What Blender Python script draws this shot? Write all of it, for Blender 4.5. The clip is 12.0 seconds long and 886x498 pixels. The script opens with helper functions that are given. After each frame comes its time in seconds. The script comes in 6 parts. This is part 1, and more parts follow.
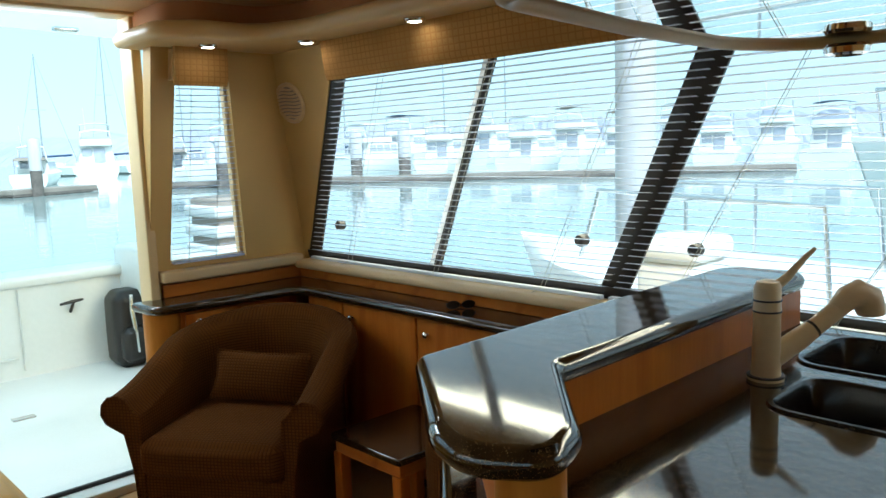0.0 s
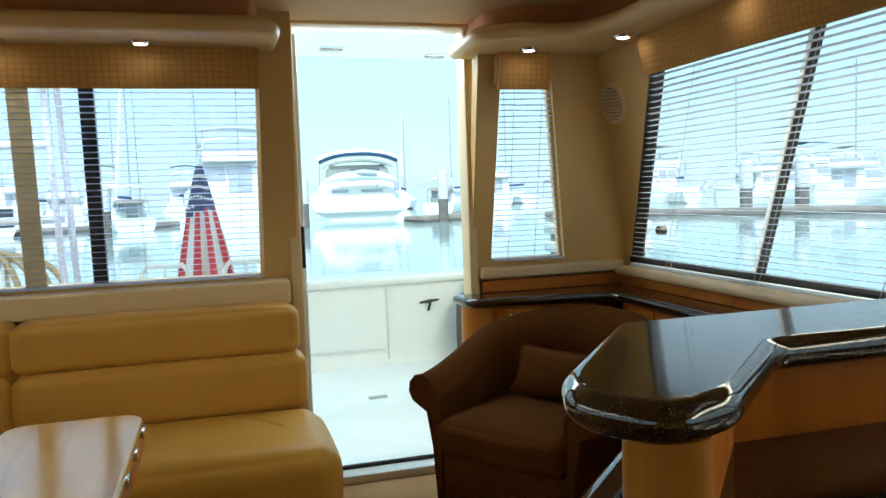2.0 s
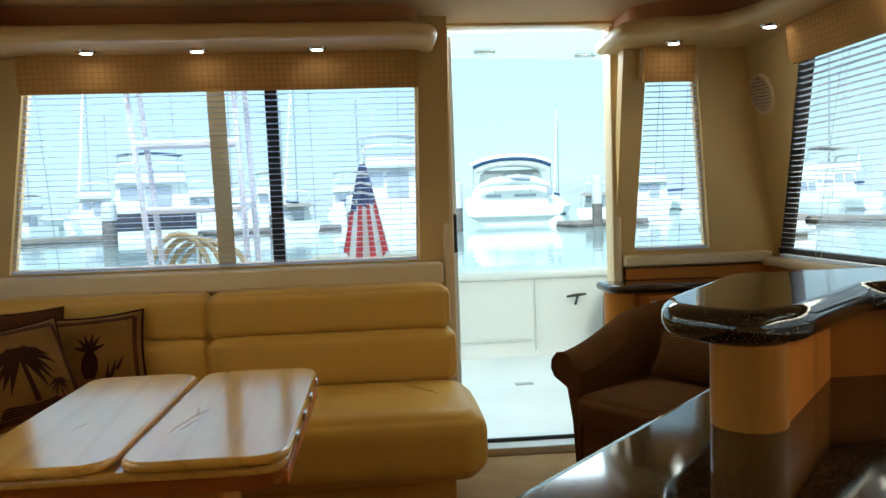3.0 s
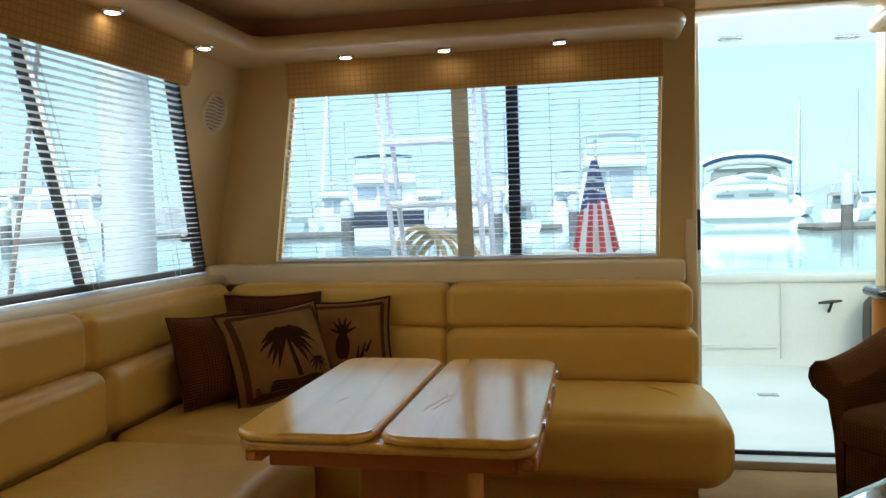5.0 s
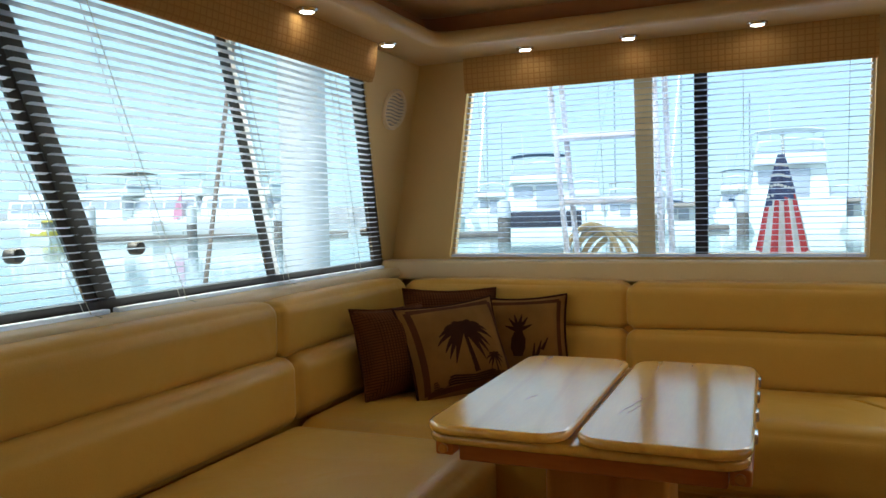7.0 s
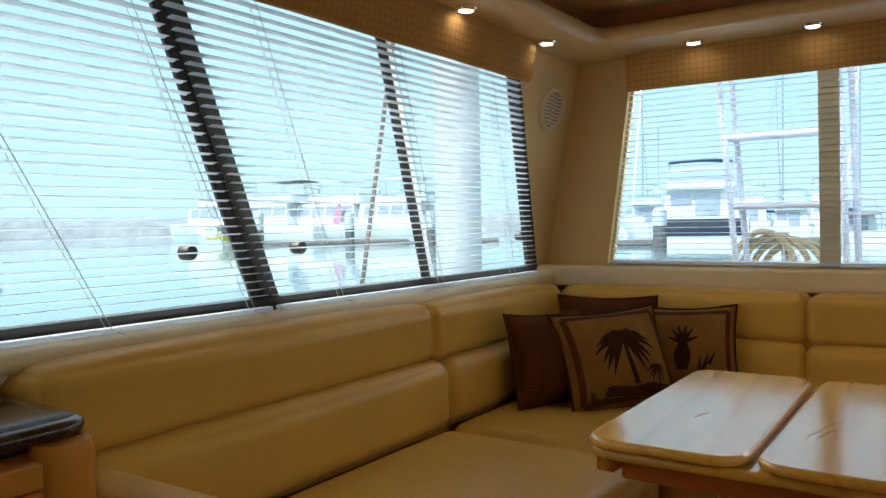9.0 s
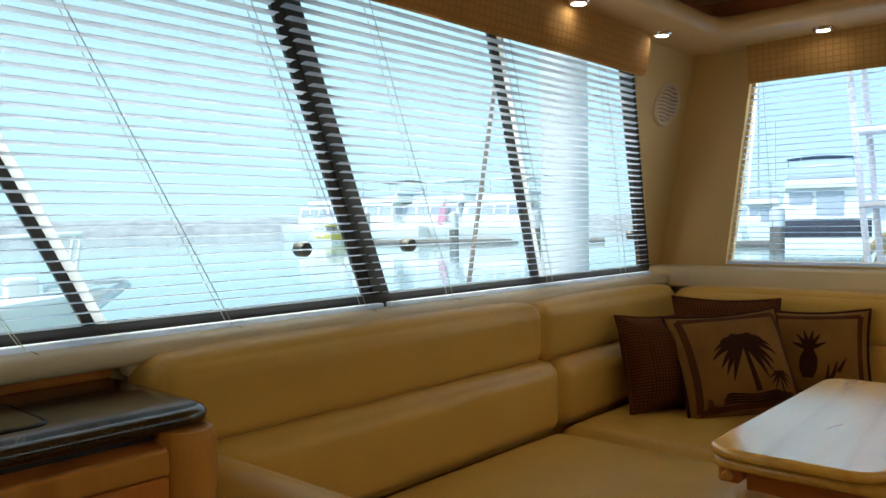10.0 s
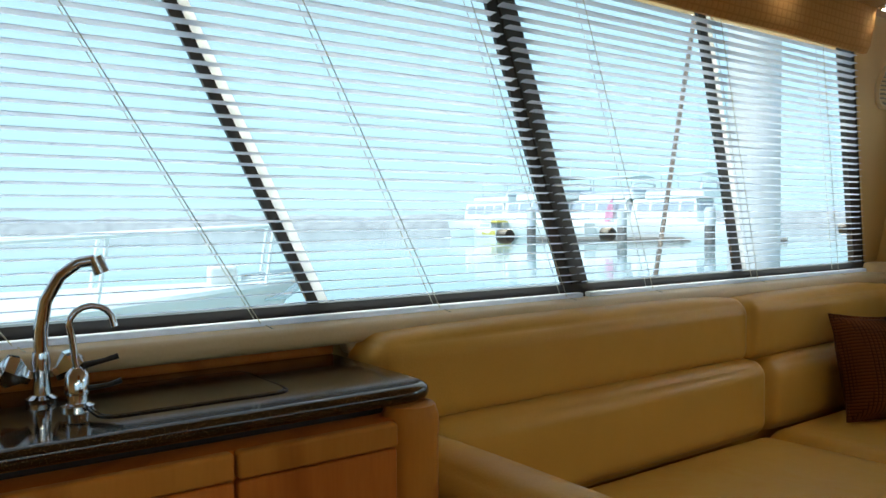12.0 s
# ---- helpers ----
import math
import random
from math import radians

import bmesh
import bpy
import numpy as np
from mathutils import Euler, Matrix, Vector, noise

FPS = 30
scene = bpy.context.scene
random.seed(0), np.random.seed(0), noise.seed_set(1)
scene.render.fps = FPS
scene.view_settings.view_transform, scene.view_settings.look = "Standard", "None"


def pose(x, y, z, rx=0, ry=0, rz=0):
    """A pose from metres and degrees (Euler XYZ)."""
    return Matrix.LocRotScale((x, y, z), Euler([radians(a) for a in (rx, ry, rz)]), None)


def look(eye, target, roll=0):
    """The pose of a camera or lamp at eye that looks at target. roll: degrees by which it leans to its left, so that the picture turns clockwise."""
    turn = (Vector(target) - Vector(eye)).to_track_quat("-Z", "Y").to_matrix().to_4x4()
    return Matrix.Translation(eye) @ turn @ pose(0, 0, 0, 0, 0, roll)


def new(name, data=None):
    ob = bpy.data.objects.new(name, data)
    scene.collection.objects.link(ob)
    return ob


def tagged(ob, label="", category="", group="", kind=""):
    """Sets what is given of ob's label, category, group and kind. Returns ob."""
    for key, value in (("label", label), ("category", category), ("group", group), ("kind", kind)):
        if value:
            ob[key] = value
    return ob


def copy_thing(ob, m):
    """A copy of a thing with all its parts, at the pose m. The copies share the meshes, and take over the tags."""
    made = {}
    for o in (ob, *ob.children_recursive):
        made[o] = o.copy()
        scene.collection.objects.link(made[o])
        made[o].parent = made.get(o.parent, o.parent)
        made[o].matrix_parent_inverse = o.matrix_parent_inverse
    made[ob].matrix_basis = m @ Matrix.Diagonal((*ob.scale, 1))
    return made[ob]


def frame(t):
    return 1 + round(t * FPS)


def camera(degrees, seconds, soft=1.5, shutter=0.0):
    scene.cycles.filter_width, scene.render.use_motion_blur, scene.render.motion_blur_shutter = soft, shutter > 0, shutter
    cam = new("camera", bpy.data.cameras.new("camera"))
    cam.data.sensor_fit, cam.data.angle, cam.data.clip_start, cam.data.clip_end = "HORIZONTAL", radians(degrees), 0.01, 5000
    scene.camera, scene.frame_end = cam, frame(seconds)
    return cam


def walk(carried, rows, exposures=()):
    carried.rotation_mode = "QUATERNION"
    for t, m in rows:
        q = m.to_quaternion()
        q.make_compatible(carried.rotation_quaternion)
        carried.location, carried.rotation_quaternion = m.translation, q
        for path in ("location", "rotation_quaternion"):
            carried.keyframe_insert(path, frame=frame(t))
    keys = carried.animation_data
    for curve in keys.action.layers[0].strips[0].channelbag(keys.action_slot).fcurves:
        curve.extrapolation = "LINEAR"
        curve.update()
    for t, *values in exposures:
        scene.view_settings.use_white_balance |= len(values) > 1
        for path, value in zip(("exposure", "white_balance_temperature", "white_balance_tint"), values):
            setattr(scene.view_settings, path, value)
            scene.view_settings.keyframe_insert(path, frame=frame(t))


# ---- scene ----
cam = camera(59.7, 12.0)
EXPOSURES = [(0, 1.4, 5400, -2), (3, 1.33, 5400, -2), (12, 1.27, 5400, -2)]
PATH = [
    (0, (-0.602, -0.206, 1.401), (0.773, 1.222, 1.135), -1.9),
    (0.5, (-0.526, -0.251, 1.393), (0.671, 1.331, 1.14), -2.0),
    (1, (-0.418, -0.281, 1.377), (0.548, 1.455, 1.138), -1.9),
    (1.5, (-0.335, -0.284, 1.345), (0.429, 1.552, 1.141), -2.0),
    (2, (-0.322, -0.301, 1.257), (0.227, 1.617, 1.106), -2.0),
    (2.5, (-0.332, -0.412, 1.196), (-0.03, 1.56, 1.061), -1.9),
    (3, (-0.34, -0.523, 1.185), (-0.177, 1.466, 1.062), -1.9),
    (3.2, (-0.348, -0.541, 1.175), (-0.229, 1.452, 1.059), -1.8),
    (5, (-0.415, -0.515, 1.162), (-0.814, 1.442, 1.056), -1.6),
    (5.5, (-0.445, -0.505, 1.167), (-0.96, 1.425, 1.063), -1.5),
    (6, (-0.481, -0.505, 1.161), (-1.087, 1.398, 1.059), -1.4),
    (6.5, (-0.506, -0.497, 1.153), (-1.203, 1.375, 1.053), -1.4),
    (8.5, (-0.563, -0.431, 1.123), (-1.584, 1.287, 1.048), -1.1),
    (9, (-0.579, -0.423, 1.127), (-1.699, 1.233, 1.058), -1.0),
    (9.5, (-0.606, -0.416, 1.124), (-1.831, 1.164, 1.058), -1.0),
    (10, (-0.609, -0.414, 1.121), (-1.94, 1.077, 1.056), -0.9),
    (10.5, (-0.599, -0.426, 1.107), (-2.047, 0.952, 1.043), -0.8),
    (11, (-0.622, -0.452, 1.097), (-2.165, 0.819, 1.031), -0.7),
    (11.5, (-0.659, -0.469, 1.093), (-2.246, 0.746, 1.023), -0.5),
    (12, (-0.685, -0.485, 1.097), (-2.3, 0.693, 1.029), -0.5),
]
walk(cam, [(t, look(eye, target, roll)) for t, eye, target, roll in PATH], EXPOSURES)

# ---- light ----
world = bpy.data.worlds.new("World")
scene.world = world
world.use_nodes = True
wn = world.node_tree.nodes
sky = wn.new("ShaderNodeTexSky")
sky.sky_type = "NISHITA"
sky.sun_disc = False
SUN_ELEV, SUN_ROT = radians(52), radians(196)
sky.sun_elevation, sky.sun_rotation = SUN_ELEV, SUN_ROT
sky.air_density, sky.dust_density, sky.ozone_density = 1.0, 0.6, 1.2
# thin even overcast veils the clear sky
veil = wn.new("ShaderNodeMix")
veil.data_type = "RGBA"
veil.inputs[0].default_value = 0.88
veil.inputs[7].default_value = (3.35, 4.25, 4.20, 1)
wn["Background"].inputs["Strength"].default_value = 0.10
world.node_tree.links.new(sky.outputs[0], veil.inputs[6])
world.node_tree.links.new(veil.outputs[2], wn["Background"].inputs[0])
sun = new("sun", bpy.data.lights.new("sun", "SUN"))
sun.data.energy, sun.data.angle, sun.data.color = 2.2, radians(20), (1.0, 0.985, 0.96)
sun_dir = Vector((math.sin(SUN_ROT) * math.cos(SUN_ELEV), math.cos(SUN_ROT) * math.cos(SUN_ELEV), math.sin(SUN_ELEV)))
sun.matrix_world = look(sun_dir * 20, (0, 0, 0))


# area lamps added above each opening in place of sky light, side ones warm
for px, py, tx, ty, sx, sy, watts in ((-2.66, 1.3, -1.0, 1.2, 3.8, 0.5, 54), (1.95, 0.7, 0.6, 0.9, 5.0, 0.5, 66), (-1.05, 3.42, -1.0, 1.6, 1.9, 0.4, 14), (0.4, 3.42, 0.4, 1.6, 0.8, 0.4, 4)):
    ar = new("window_fill", bpy.data.lights.new("window_fill", "AREA"))
    ar.data.shape, ar.data.size, ar.data.size_y, ar.data.energy, ar.data.color = "RECTANGLE", sx, sy, watts, (1.0, 0.82, 0.52) if sx > 2 else (0.94, 0.96, 1.0)
    z_ = Vector((px - tx, py - ty, 2.03 - (0.3 if sx > 2 else 0.8))).normalized()
    x_ = Vector((0, 1, 0)) if sx > 2 else Vector((1, 0, 0))
    y_ = z_.cross(x_).normalized()
    x_ = y_.cross(z_)
    ar.matrix_world = Matrix.Translation((px, py, 2.03)) @ Matrix((x_, y_, z_)).transposed().to_4x4()


# ---- materials ----
def material(name, base, rough=0.5, metal=0.0, second=None, scale=6.0, fine=60.0, bump=0.1, stretch=(1, 1, 1), coat=0.0, spec=0.5, amount=0.5, per_object=0.0):
    """A surface with broad stains, a fine grain and relief."""
    m = bpy.data.materials.new(name)
    m.use_nodes = True
    n, l = m.node_tree.nodes, m.node_tree.links
    b = n["Principled BSDF"]
    b.inputs["Roughness"].default_value, b.inputs["Metallic"].default_value = rough, metal
    b.inputs["Specular IOR Level"].default_value = spec
    b.inputs["Coat Weight"].default_value, b.inputs["Coat Roughness"].default_value = coat, 0.06
    second = second or tuple(c * 0.78 for c in base)
    tc, mp = n.new("ShaderNodeTexCoord"), n.new("ShaderNodeMapping")
    mp.inputs["Scale"].default_value = stretch
    l.new(tc.outputs["Object"], mp.inputs[0])
    broad, grain = n.new("ShaderNodeTexNoise"), n.new("ShaderNodeTexNoise")
    for node, s in ((broad, scale), (grain, fine)):
        node.inputs["Scale"].default_value, node.inputs["Detail"].default_value = s, 4
        l.new(mp.outputs[0], node.inputs["Vector"])
    add = n.new("ShaderNodeMath")
    add.operation = "MULTIPLY_ADD"
    add.inputs[1].default_value = 0.35
    l.new(grain.outputs[0], add.inputs[0])
    l.new(broad.outputs[0], add.inputs[2])
    ramp = n.new("ShaderNodeValToRGB")
    ramp.color_ramp.elements[0].position, ramp.color_ramp.elements[1].position = 0.67 - amount * 0.4, 0.67 + amount * 0.4
    ramp.color_ramp.elements[0].color, ramp.color_ramp.elements[1].color = (*second, 1), (*base, 1)
    l.new(add.outputs[0], ramp.inputs[0])
    out = ramp.outputs[0]
    if per_object:
        info, hsv = n.new("ShaderNodeObjectInfo"), n.new("ShaderNodeHueSaturation")
        rng = n.new("ShaderNodeMapRange")
        rng.inputs["To Min"].default_value, rng.inputs["To Max"].default_value = 1 - per_object, 1 + per_object
        l.new(info.outputs["Random"], rng.inputs[0])
        l.new(rng.outputs[0], hsv.inputs["Value"])
        l.new(out, hsv.inputs["Color"])
        out = hsv.outputs[0]
    l.new(out, b.inputs["Base Color"])
    if bump:
        bp = n.new("ShaderNodeBump")
        bp.inputs["Strength"].default_value, bp.inputs["Distance"].default_value = bump, 0.004
        l.new(grain.outputs[0], bp.inputs["Height"])
        l.new(bp.outputs[0], b.inputs["Normal"])
    return m


def wood(name, base, dark, axis="Y", rough=0.36, coat=0.0, rings=9.0, fine=130, figure=2.2, lines=0.8, gloss=0.12):
    """Varnished timber with grain lines along one axis."""
    st = {"X": (0.12, 1, 1), "Y": (1, 0.12, 1), "Z": (1, 1, 0.1)}[axis]
    m = material(name, base, rough, 0, dark, rings, fine, 0.06, st, coat, spec=gloss, amount=0.55, per_object=0.07)
    n, l = m.node_tree.nodes, m.node_tree.links
    b = n["Principled BSDF"]
    b.inputs["Specular Tint"].default_value = (1.0, 0.86, 0.66, 1)
    old = b.inputs["Base Color"].links[0].from_socket
    tc, mp, w = n.new("ShaderNodeTexCoord"), n.new("ShaderNodeMapping"), n.new("ShaderNodeTexWave")
    mp.inputs["Scale"].default_value = tuple(v if v == 1 else 0.10 for v in st)
    w.wave_type, w.inputs["Scale"].default_value = "BANDS", figure
    w.bands_direction = "DIAGONAL"
    w.inputs["Distortion"].default_value, w.inputs["Detail"].default_value, w.inputs["Detail Scale"].default_value = 5.0, 3, 0.8
    rp, mx = n.new("ShaderNodeValToRGB"), n.new("ShaderNodeMix")
    rp.color_ramp.elements[0].position, rp.color_ramp.elements[1].position = 0.0, 0.10
    rp.color_ramp.elements[0].color = (lines, lines * 0.93, lines * 0.85, 1)
    mx.data_type, mx.blend_type = "RGBA", "MULTIPLY"
    mx.inputs[0].default_value = 1.0
    l.new(tc.outputs["Object"], mp.inputs[0])
    l.new(mp.outputs[0], w.inputs["Vector"])
    l.new(w.outputs["Fac"], rp.inputs[0])
    l.new(old, mx.inputs[6])
    l.new(rp.outputs[0], mx.inputs[7])
    l.new(mx.outputs[2], b.inputs["Base Color"])
    return m


def woven(name, base, line, size, rough=0.9, bump=0.5, mortar=0.16):
    """Cloth with a woven square check."""
    m = material(name, base, rough, 0, None, 5, 400, 0, spec=0.06)
    n, l = m.node_tree.nodes, m.node_tree.links
    b = n["Principled BSDF"]
    old = b.inputs["Base Color"].links[0].from_socket
    tc = n.new("ShaderNodeTexCoord")
    mul = None
    sep = n.new("ShaderNodeSeparateXYZ")
    l.new(tc.outputs["Normal"], sep.inputs[0])
    for k, (axis, sc) in enumerate((("X", 1.0), ("Y", 1.0), ("Z", 1.13))):
        w = n.new("ShaderNodeTexWave")
        w.bands_direction = axis
        w.inputs["Scale"].default_value = 0.314 / size * sc
        w.inputs["Distortion"].default_value, w.inputs["Detail"].default_value, w.inputs["Detail Scale"].default_value = 0.5, 2, 2.0
        l.new(tc.outputs["Object"], w.inputs["Vector"])
        ab, rg, mxm = n.new("ShaderNodeMath"), n.new("ShaderNodeMapRange"), n.new("ShaderNodeMath")
        ab.operation, mxm.operation = "ABSOLUTE", "MAXIMUM"
        rg.inputs["From Min"].default_value, rg.inputs["From Max"].default_value = 0.45, 0.75
        l.new(sep.outputs[k], ab.inputs[0])
        l.new(ab.outputs[0], rg.inputs[0])
        l.new(rg.outputs[0], mxm.inputs[0])
        l.new(w.outputs["Fac"], mxm.inputs[1])
        w = mxm
        if mul is None:
            mul = w.outputs[0]
        else:
            a = n.new("ShaderNodeMath")
            a.operation = "MINIMUM"
            l.new(mul, a.inputs[0])
            l.new(w.outputs[0], a.inputs[1])
            mul = a.outputs[0]
    ramp = n.new("ShaderNodeValToRGB")
    ramp.color_ramp.elements[0].position, ramp.color_ramp.elements[1].position = 0.0, mortar * 2
    l.new(mul, ramp.inputs[0])
    mix = n.new("ShaderNodeMix")
    mix.data_type = "RGBA"
    mix.inputs[6].default_value = (*line, 1)
    l.new(ramp.outputs[0], mix.inputs[0])
    l.new(old, mix.inputs[7])
    l.new(mix.outputs[2], b.inputs["Base Color"])
    bp = n.new("ShaderNodeBump")
    bp.inputs["Strength"].default_value, bp.inputs["Distance"].default_value = bump, 0.003
    l.new(mul, bp.inputs["Height"])
    l.new(bp.outputs[0], b.inputs["Normal"])
    return m


def granite(name):
    """Polished near-black stone with bronze and pale flecks."""
    m = material(name, (0.036, 0.019, 0.007), 0.07, 0, (0.010, 0.0055, 0.0025), 30, 300, 0, coat=0.0, spec=0.85)
    n, l = m.node_tree.nodes, m.node_tree.links
    b = n["Principled BSDF"]
    b.inputs["Specular Tint"].default_value = (1.0, 0.95, 0.90, 1)
    old = b.inputs["Base Color"].links[0].from_socket
    tc = n.new("ShaderNodeTexCoord")
    for sc, lim, col in ((330, 0.18, (0.30, 0.19, 0.08)), (170, 0.16, (0.14, 0.075, 0.03))):
        v, lt, mix = n.new("ShaderNodeTexVoronoi"), n.new("ShaderNodeMath"), n.new("ShaderNodeMix")
        v.inputs["Scale"].default_value = sc
        lt.operation, lt.inputs[1].default_value = "LESS_THAN", lim
        mix.data_type = "RGBA"
        mix.inputs[7].default_value = (*col, 1)
        l.new(tc.outputs["Object"], v.inputs["Vector"])
        l.new(v.outputs["Distance"], lt.inputs[0])
        l.new(lt.outputs[0], mix.inputs[0])
        l.new(old, mix.inputs[6])
        old = mix.outputs[2]
    l.new(old, b.inputs["Base Color"])
    return m


def pane_glass(name):
    m = bpy.data.materials.new(name)
    m.use_nodes = True
    n, l = m.node_tree.nodes, m.node_tree.links
    n.remove(n["Principled BSDF"])
    tr, gl, fr, mx = n.new("ShaderNodeBsdfTransparent"), n.new("ShaderNodeBsdfGlossy"), n.new("ShaderNodeFresnel"), n.new("ShaderNodeMixShader")
    tr.inputs[0].default_value = (0.95, 0.955, 1.0, 1)
    gl.inputs["Roughness"].default_value = 0.0
    fr.inputs[0].default_value = 1.45
    l.new(fr.outputs[0], mx.inputs[0])
    l.new(tr.outputs[0], mx.inputs[1])
    l.new(gl.outputs[0], mx.inputs[2])
    l.new(mx.outputs[0], n["Material Output"].inputs[0])
    return m


def glow(name, color, strength):
    m = bpy.data.materials.new(name)
    m.use_nodes = True
    n, l = m.node_tree.nodes, m.node_tree.links
    b = n["Principled BSDF"]
    b.inputs["Emission Color"].default_value, b.inputs["Emission Strength"].default_value = (*color, 1), strength
    return m


VINYL = material("wall_vinyl", (0.60, 0.385, 0.125), 0.55, 0, (0.545, 0.345, 0.11), 1.2, 260, 0.15)
TRIM = material("cream_trim", (0.72, 0.53, 0.28), 0.42, 0, (0.65, 0.47, 0.235), 2, 150, 0.08)
HEAD = material("headliner", (0.62, 0.39, 0.17), 0.8, 0, (0.56, 0.35, 0.15), 1.5, 500, 0.2)
SOFFIT = material("soffit_vinyl", (0.62, 0.40, 0.15), 0.45, 0, (0.56, 0.355, 0.13), 2, 200, 0.08)
COVE = material("cove_suede", (0.46, 0.19, 0.062), 0.9, 0, (0.41, 0.165, 0.05), 3, 600, 0.2)
VALANCE = woven("valance_cloth", (0.54, 0.285, 0.085), (0.41, 0.20, 0.056), 0.026, 0.85, 0.18, mortar=0.10)
LEATHER = material("cream_leather", (0.61, 0.335, 0.060), 0.38, 0, (0.55, 0.29, 0.048), 2.5, 240, 0.16, spec=0.22)
SEAT_LEATHER = material("seat_leather", (0.60, 0.335, 0.052), 0.40, 0, (0.54, 0.29, 0.042), 2.2, 240, 0.16, spec=0.22)

def dented(m, scale, depth):
    """Soft broad unevenness under the grain of a stretched cover."""
    n, l = m.node_tree.nodes, m.node_tree.links
    b = n["Principled BSDF"]
    old = b.inputs["Normal"].links[0].from_node
    tc, no, bp = n.new("ShaderNodeTexCoord"), n.new("ShaderNodeTexNoise"), n.new("ShaderNodeBump")
    no.inputs["Scale"].default_value, no.inputs["Detail"].default_value = scale, 3
    no.inputs["Distortion"].default_value = 0.6
    bp.inputs["Strength"].default_value, bp.inputs["Distance"].default_value = 0.5, depth
    l.new(tc.outputs["Object"], no.inputs["Vector"])
    l.new(no.outputs[0], bp.inputs["Height"])
    l.new(bp.outputs[0], old.inputs["Normal"])


for cover in (LEATHER, SEAT_LEATHER):
    cover.node_tree.nodes["Principled BSDF"].inputs["Specular Tint"].default_value = (1.0, 0.86, 0.6, 1)
dented(LEATHER, 3.2, 0.018)
dented(SEAT_LEATHER, 3.4, 0.022)
CHERRY = wood("cherry_wood", (0.56, 0.175, 0.022), (0.42, 0.115, 0.013), "Z")
CHERRY_X = wood("cherry_wood_flat", (0.52, 0.17, 0.028), (0.39, 0.11, 0.016), "X")
MAPLE = wood("honey_wood", (0.54, 0.22, 0.034), (0.44, 0.165, 0.022), "Z")
TABLE = wood("table_ash", (0.74, 0.40, 0.055), (0.60, 0.29, 0.036), "Y", 0.17, 0.55, 14.0, 160, 5.0, 0.92, 0.6)
TABLE.node_tree.nodes["Principled BSDF"].inputs["Coat Weight"].default_value = 0.7
TABLE.node_tree.nodes["Principled BSDF"].inputs["Coat Roughness"].default_value = 0.13
GRANITE = granite("dark_granite")
CHAIR = woven("chair_check", (0.122, 0.043, 0.0075), (0.066, 0.023, 0.0045), 0.013, 0.95, 0.8, mortar=0.2)
CHROME = material("chrome", (0.75, 0.75, 0.76), 0.08, 1.0, (0.68, 0.68, 0.69), 4, 80, 0)
STEEL = material("stainless_steel", (0.66, 0.66, 0.66), 0.22, 1.0, (0.58, 0.58, 0.58), 6, 200, 0.02)
BLACK = material("black_frame", (0.018, 0.012, 0.009), 0.4, 0, (0.012, 0.008, 0.006), 5, 100, 0.05)
SINK = material("black_sink", (0.012, 0.009, 0.008), 0.22, 0, (0.02, 0.015, 0.012), 5, 200, 0.03)
SLAT = material("slat_white", (0.66, 0.70, 0.80), 0.4, 0, (0.60, 0.64, 0.74), 3, 100, 0.02, per_object=0.05)
CORD = material("blind_cord", (0.55, 0.52, 0.42), 0.8, 0, None, 30, 300, 0)
GEL = material("gelcoat", (0.86, 0.86, 0.83), 0.25, 0, (0.79, 0.79, 0.76), 0.6, 30, 0.02)
GELDECK = material("gelcoat_deck", (0.76, 0.76, 0.73), 0.5, 0, (0.68, 0.68, 0.65), 1.5, 120, 0.25)
IVORY = material("ivory_plastic", (0.66, 0.48, 0.26), 0.32, 0, (0.60, 0.42, 0.22), 4, 80, 0.02)
MIRROR = material("mirror", (0.85, 0.87, 0.88), 0.015, 1.0, (0.83, 0.85, 0.86), 1, 10, 0)
CARPET = material("beige_carpet", (0.54, 0.34, 0.16), 0.95, 0, (0.44, 0.26, 0.115), 4, 700, 0.9, spec=0.1)
# boat glass lifted to pale blue-grey, the distance haze put in its colour
HAZEGLASS = material("haze_paled_window", (0.42, 0.44, 0.50), 0.12, 0, (0.35, 0.365, 0.41), 1, 20, 0)
NAVY = material("navy_canvas", (0.035, 0.075, 0.15), 0.85, 0, (0.025, 0.05, 0.11), 1, 50, 0.1)
CANVAS = material("tan_canvas", (0.35, 0.30, 0.25), 0.85, 0, (0.27, 0.23, 0.19), 1, 50, 0.1)
SLEEVE = material("weathered_sleeve", (0.60, 0.60, 0.66), 0.6, 0, (0.50, 0.47, 0.42), 3.0, 40, 0.1, (1, 1, 0.12))
# tar brown lifted as well, with haze of distance in the base colour
PILE = material("tarred_pile", (0.20, 0.17, 0.15), 0.9, 0, (0.11, 0.095, 0.082), 2, 30, 0.4)
DOCK = material("dock_planks", (0.32, 0.28, 0.24), 0.9, 0, (0.22, 0.19, 0.16), 1, 20, 0.3)
LAMP = glow("lamp_lens", (1.0, 0.90, 0.74), 9.0)


def translucent(m, color, share):
    """Lets part of the daylight through a thin sheet."""
    t = m.node_tree
    tl, ml = t.nodes.new("ShaderNodeBsdfTranslucent"), t.nodes.new("ShaderNodeMixShader")
    tl.inputs[0].default_value, ml.inputs[0].default_value = (*color, 1), share
    t.links.new(t.nodes["Principled BSDF"].outputs[0], ml.inputs[1])
    t.links.new(tl.outputs[0], ml.inputs[2])
    t.links.new(ml.outputs[0], t.nodes["Material Output"].inputs[0])
    return m


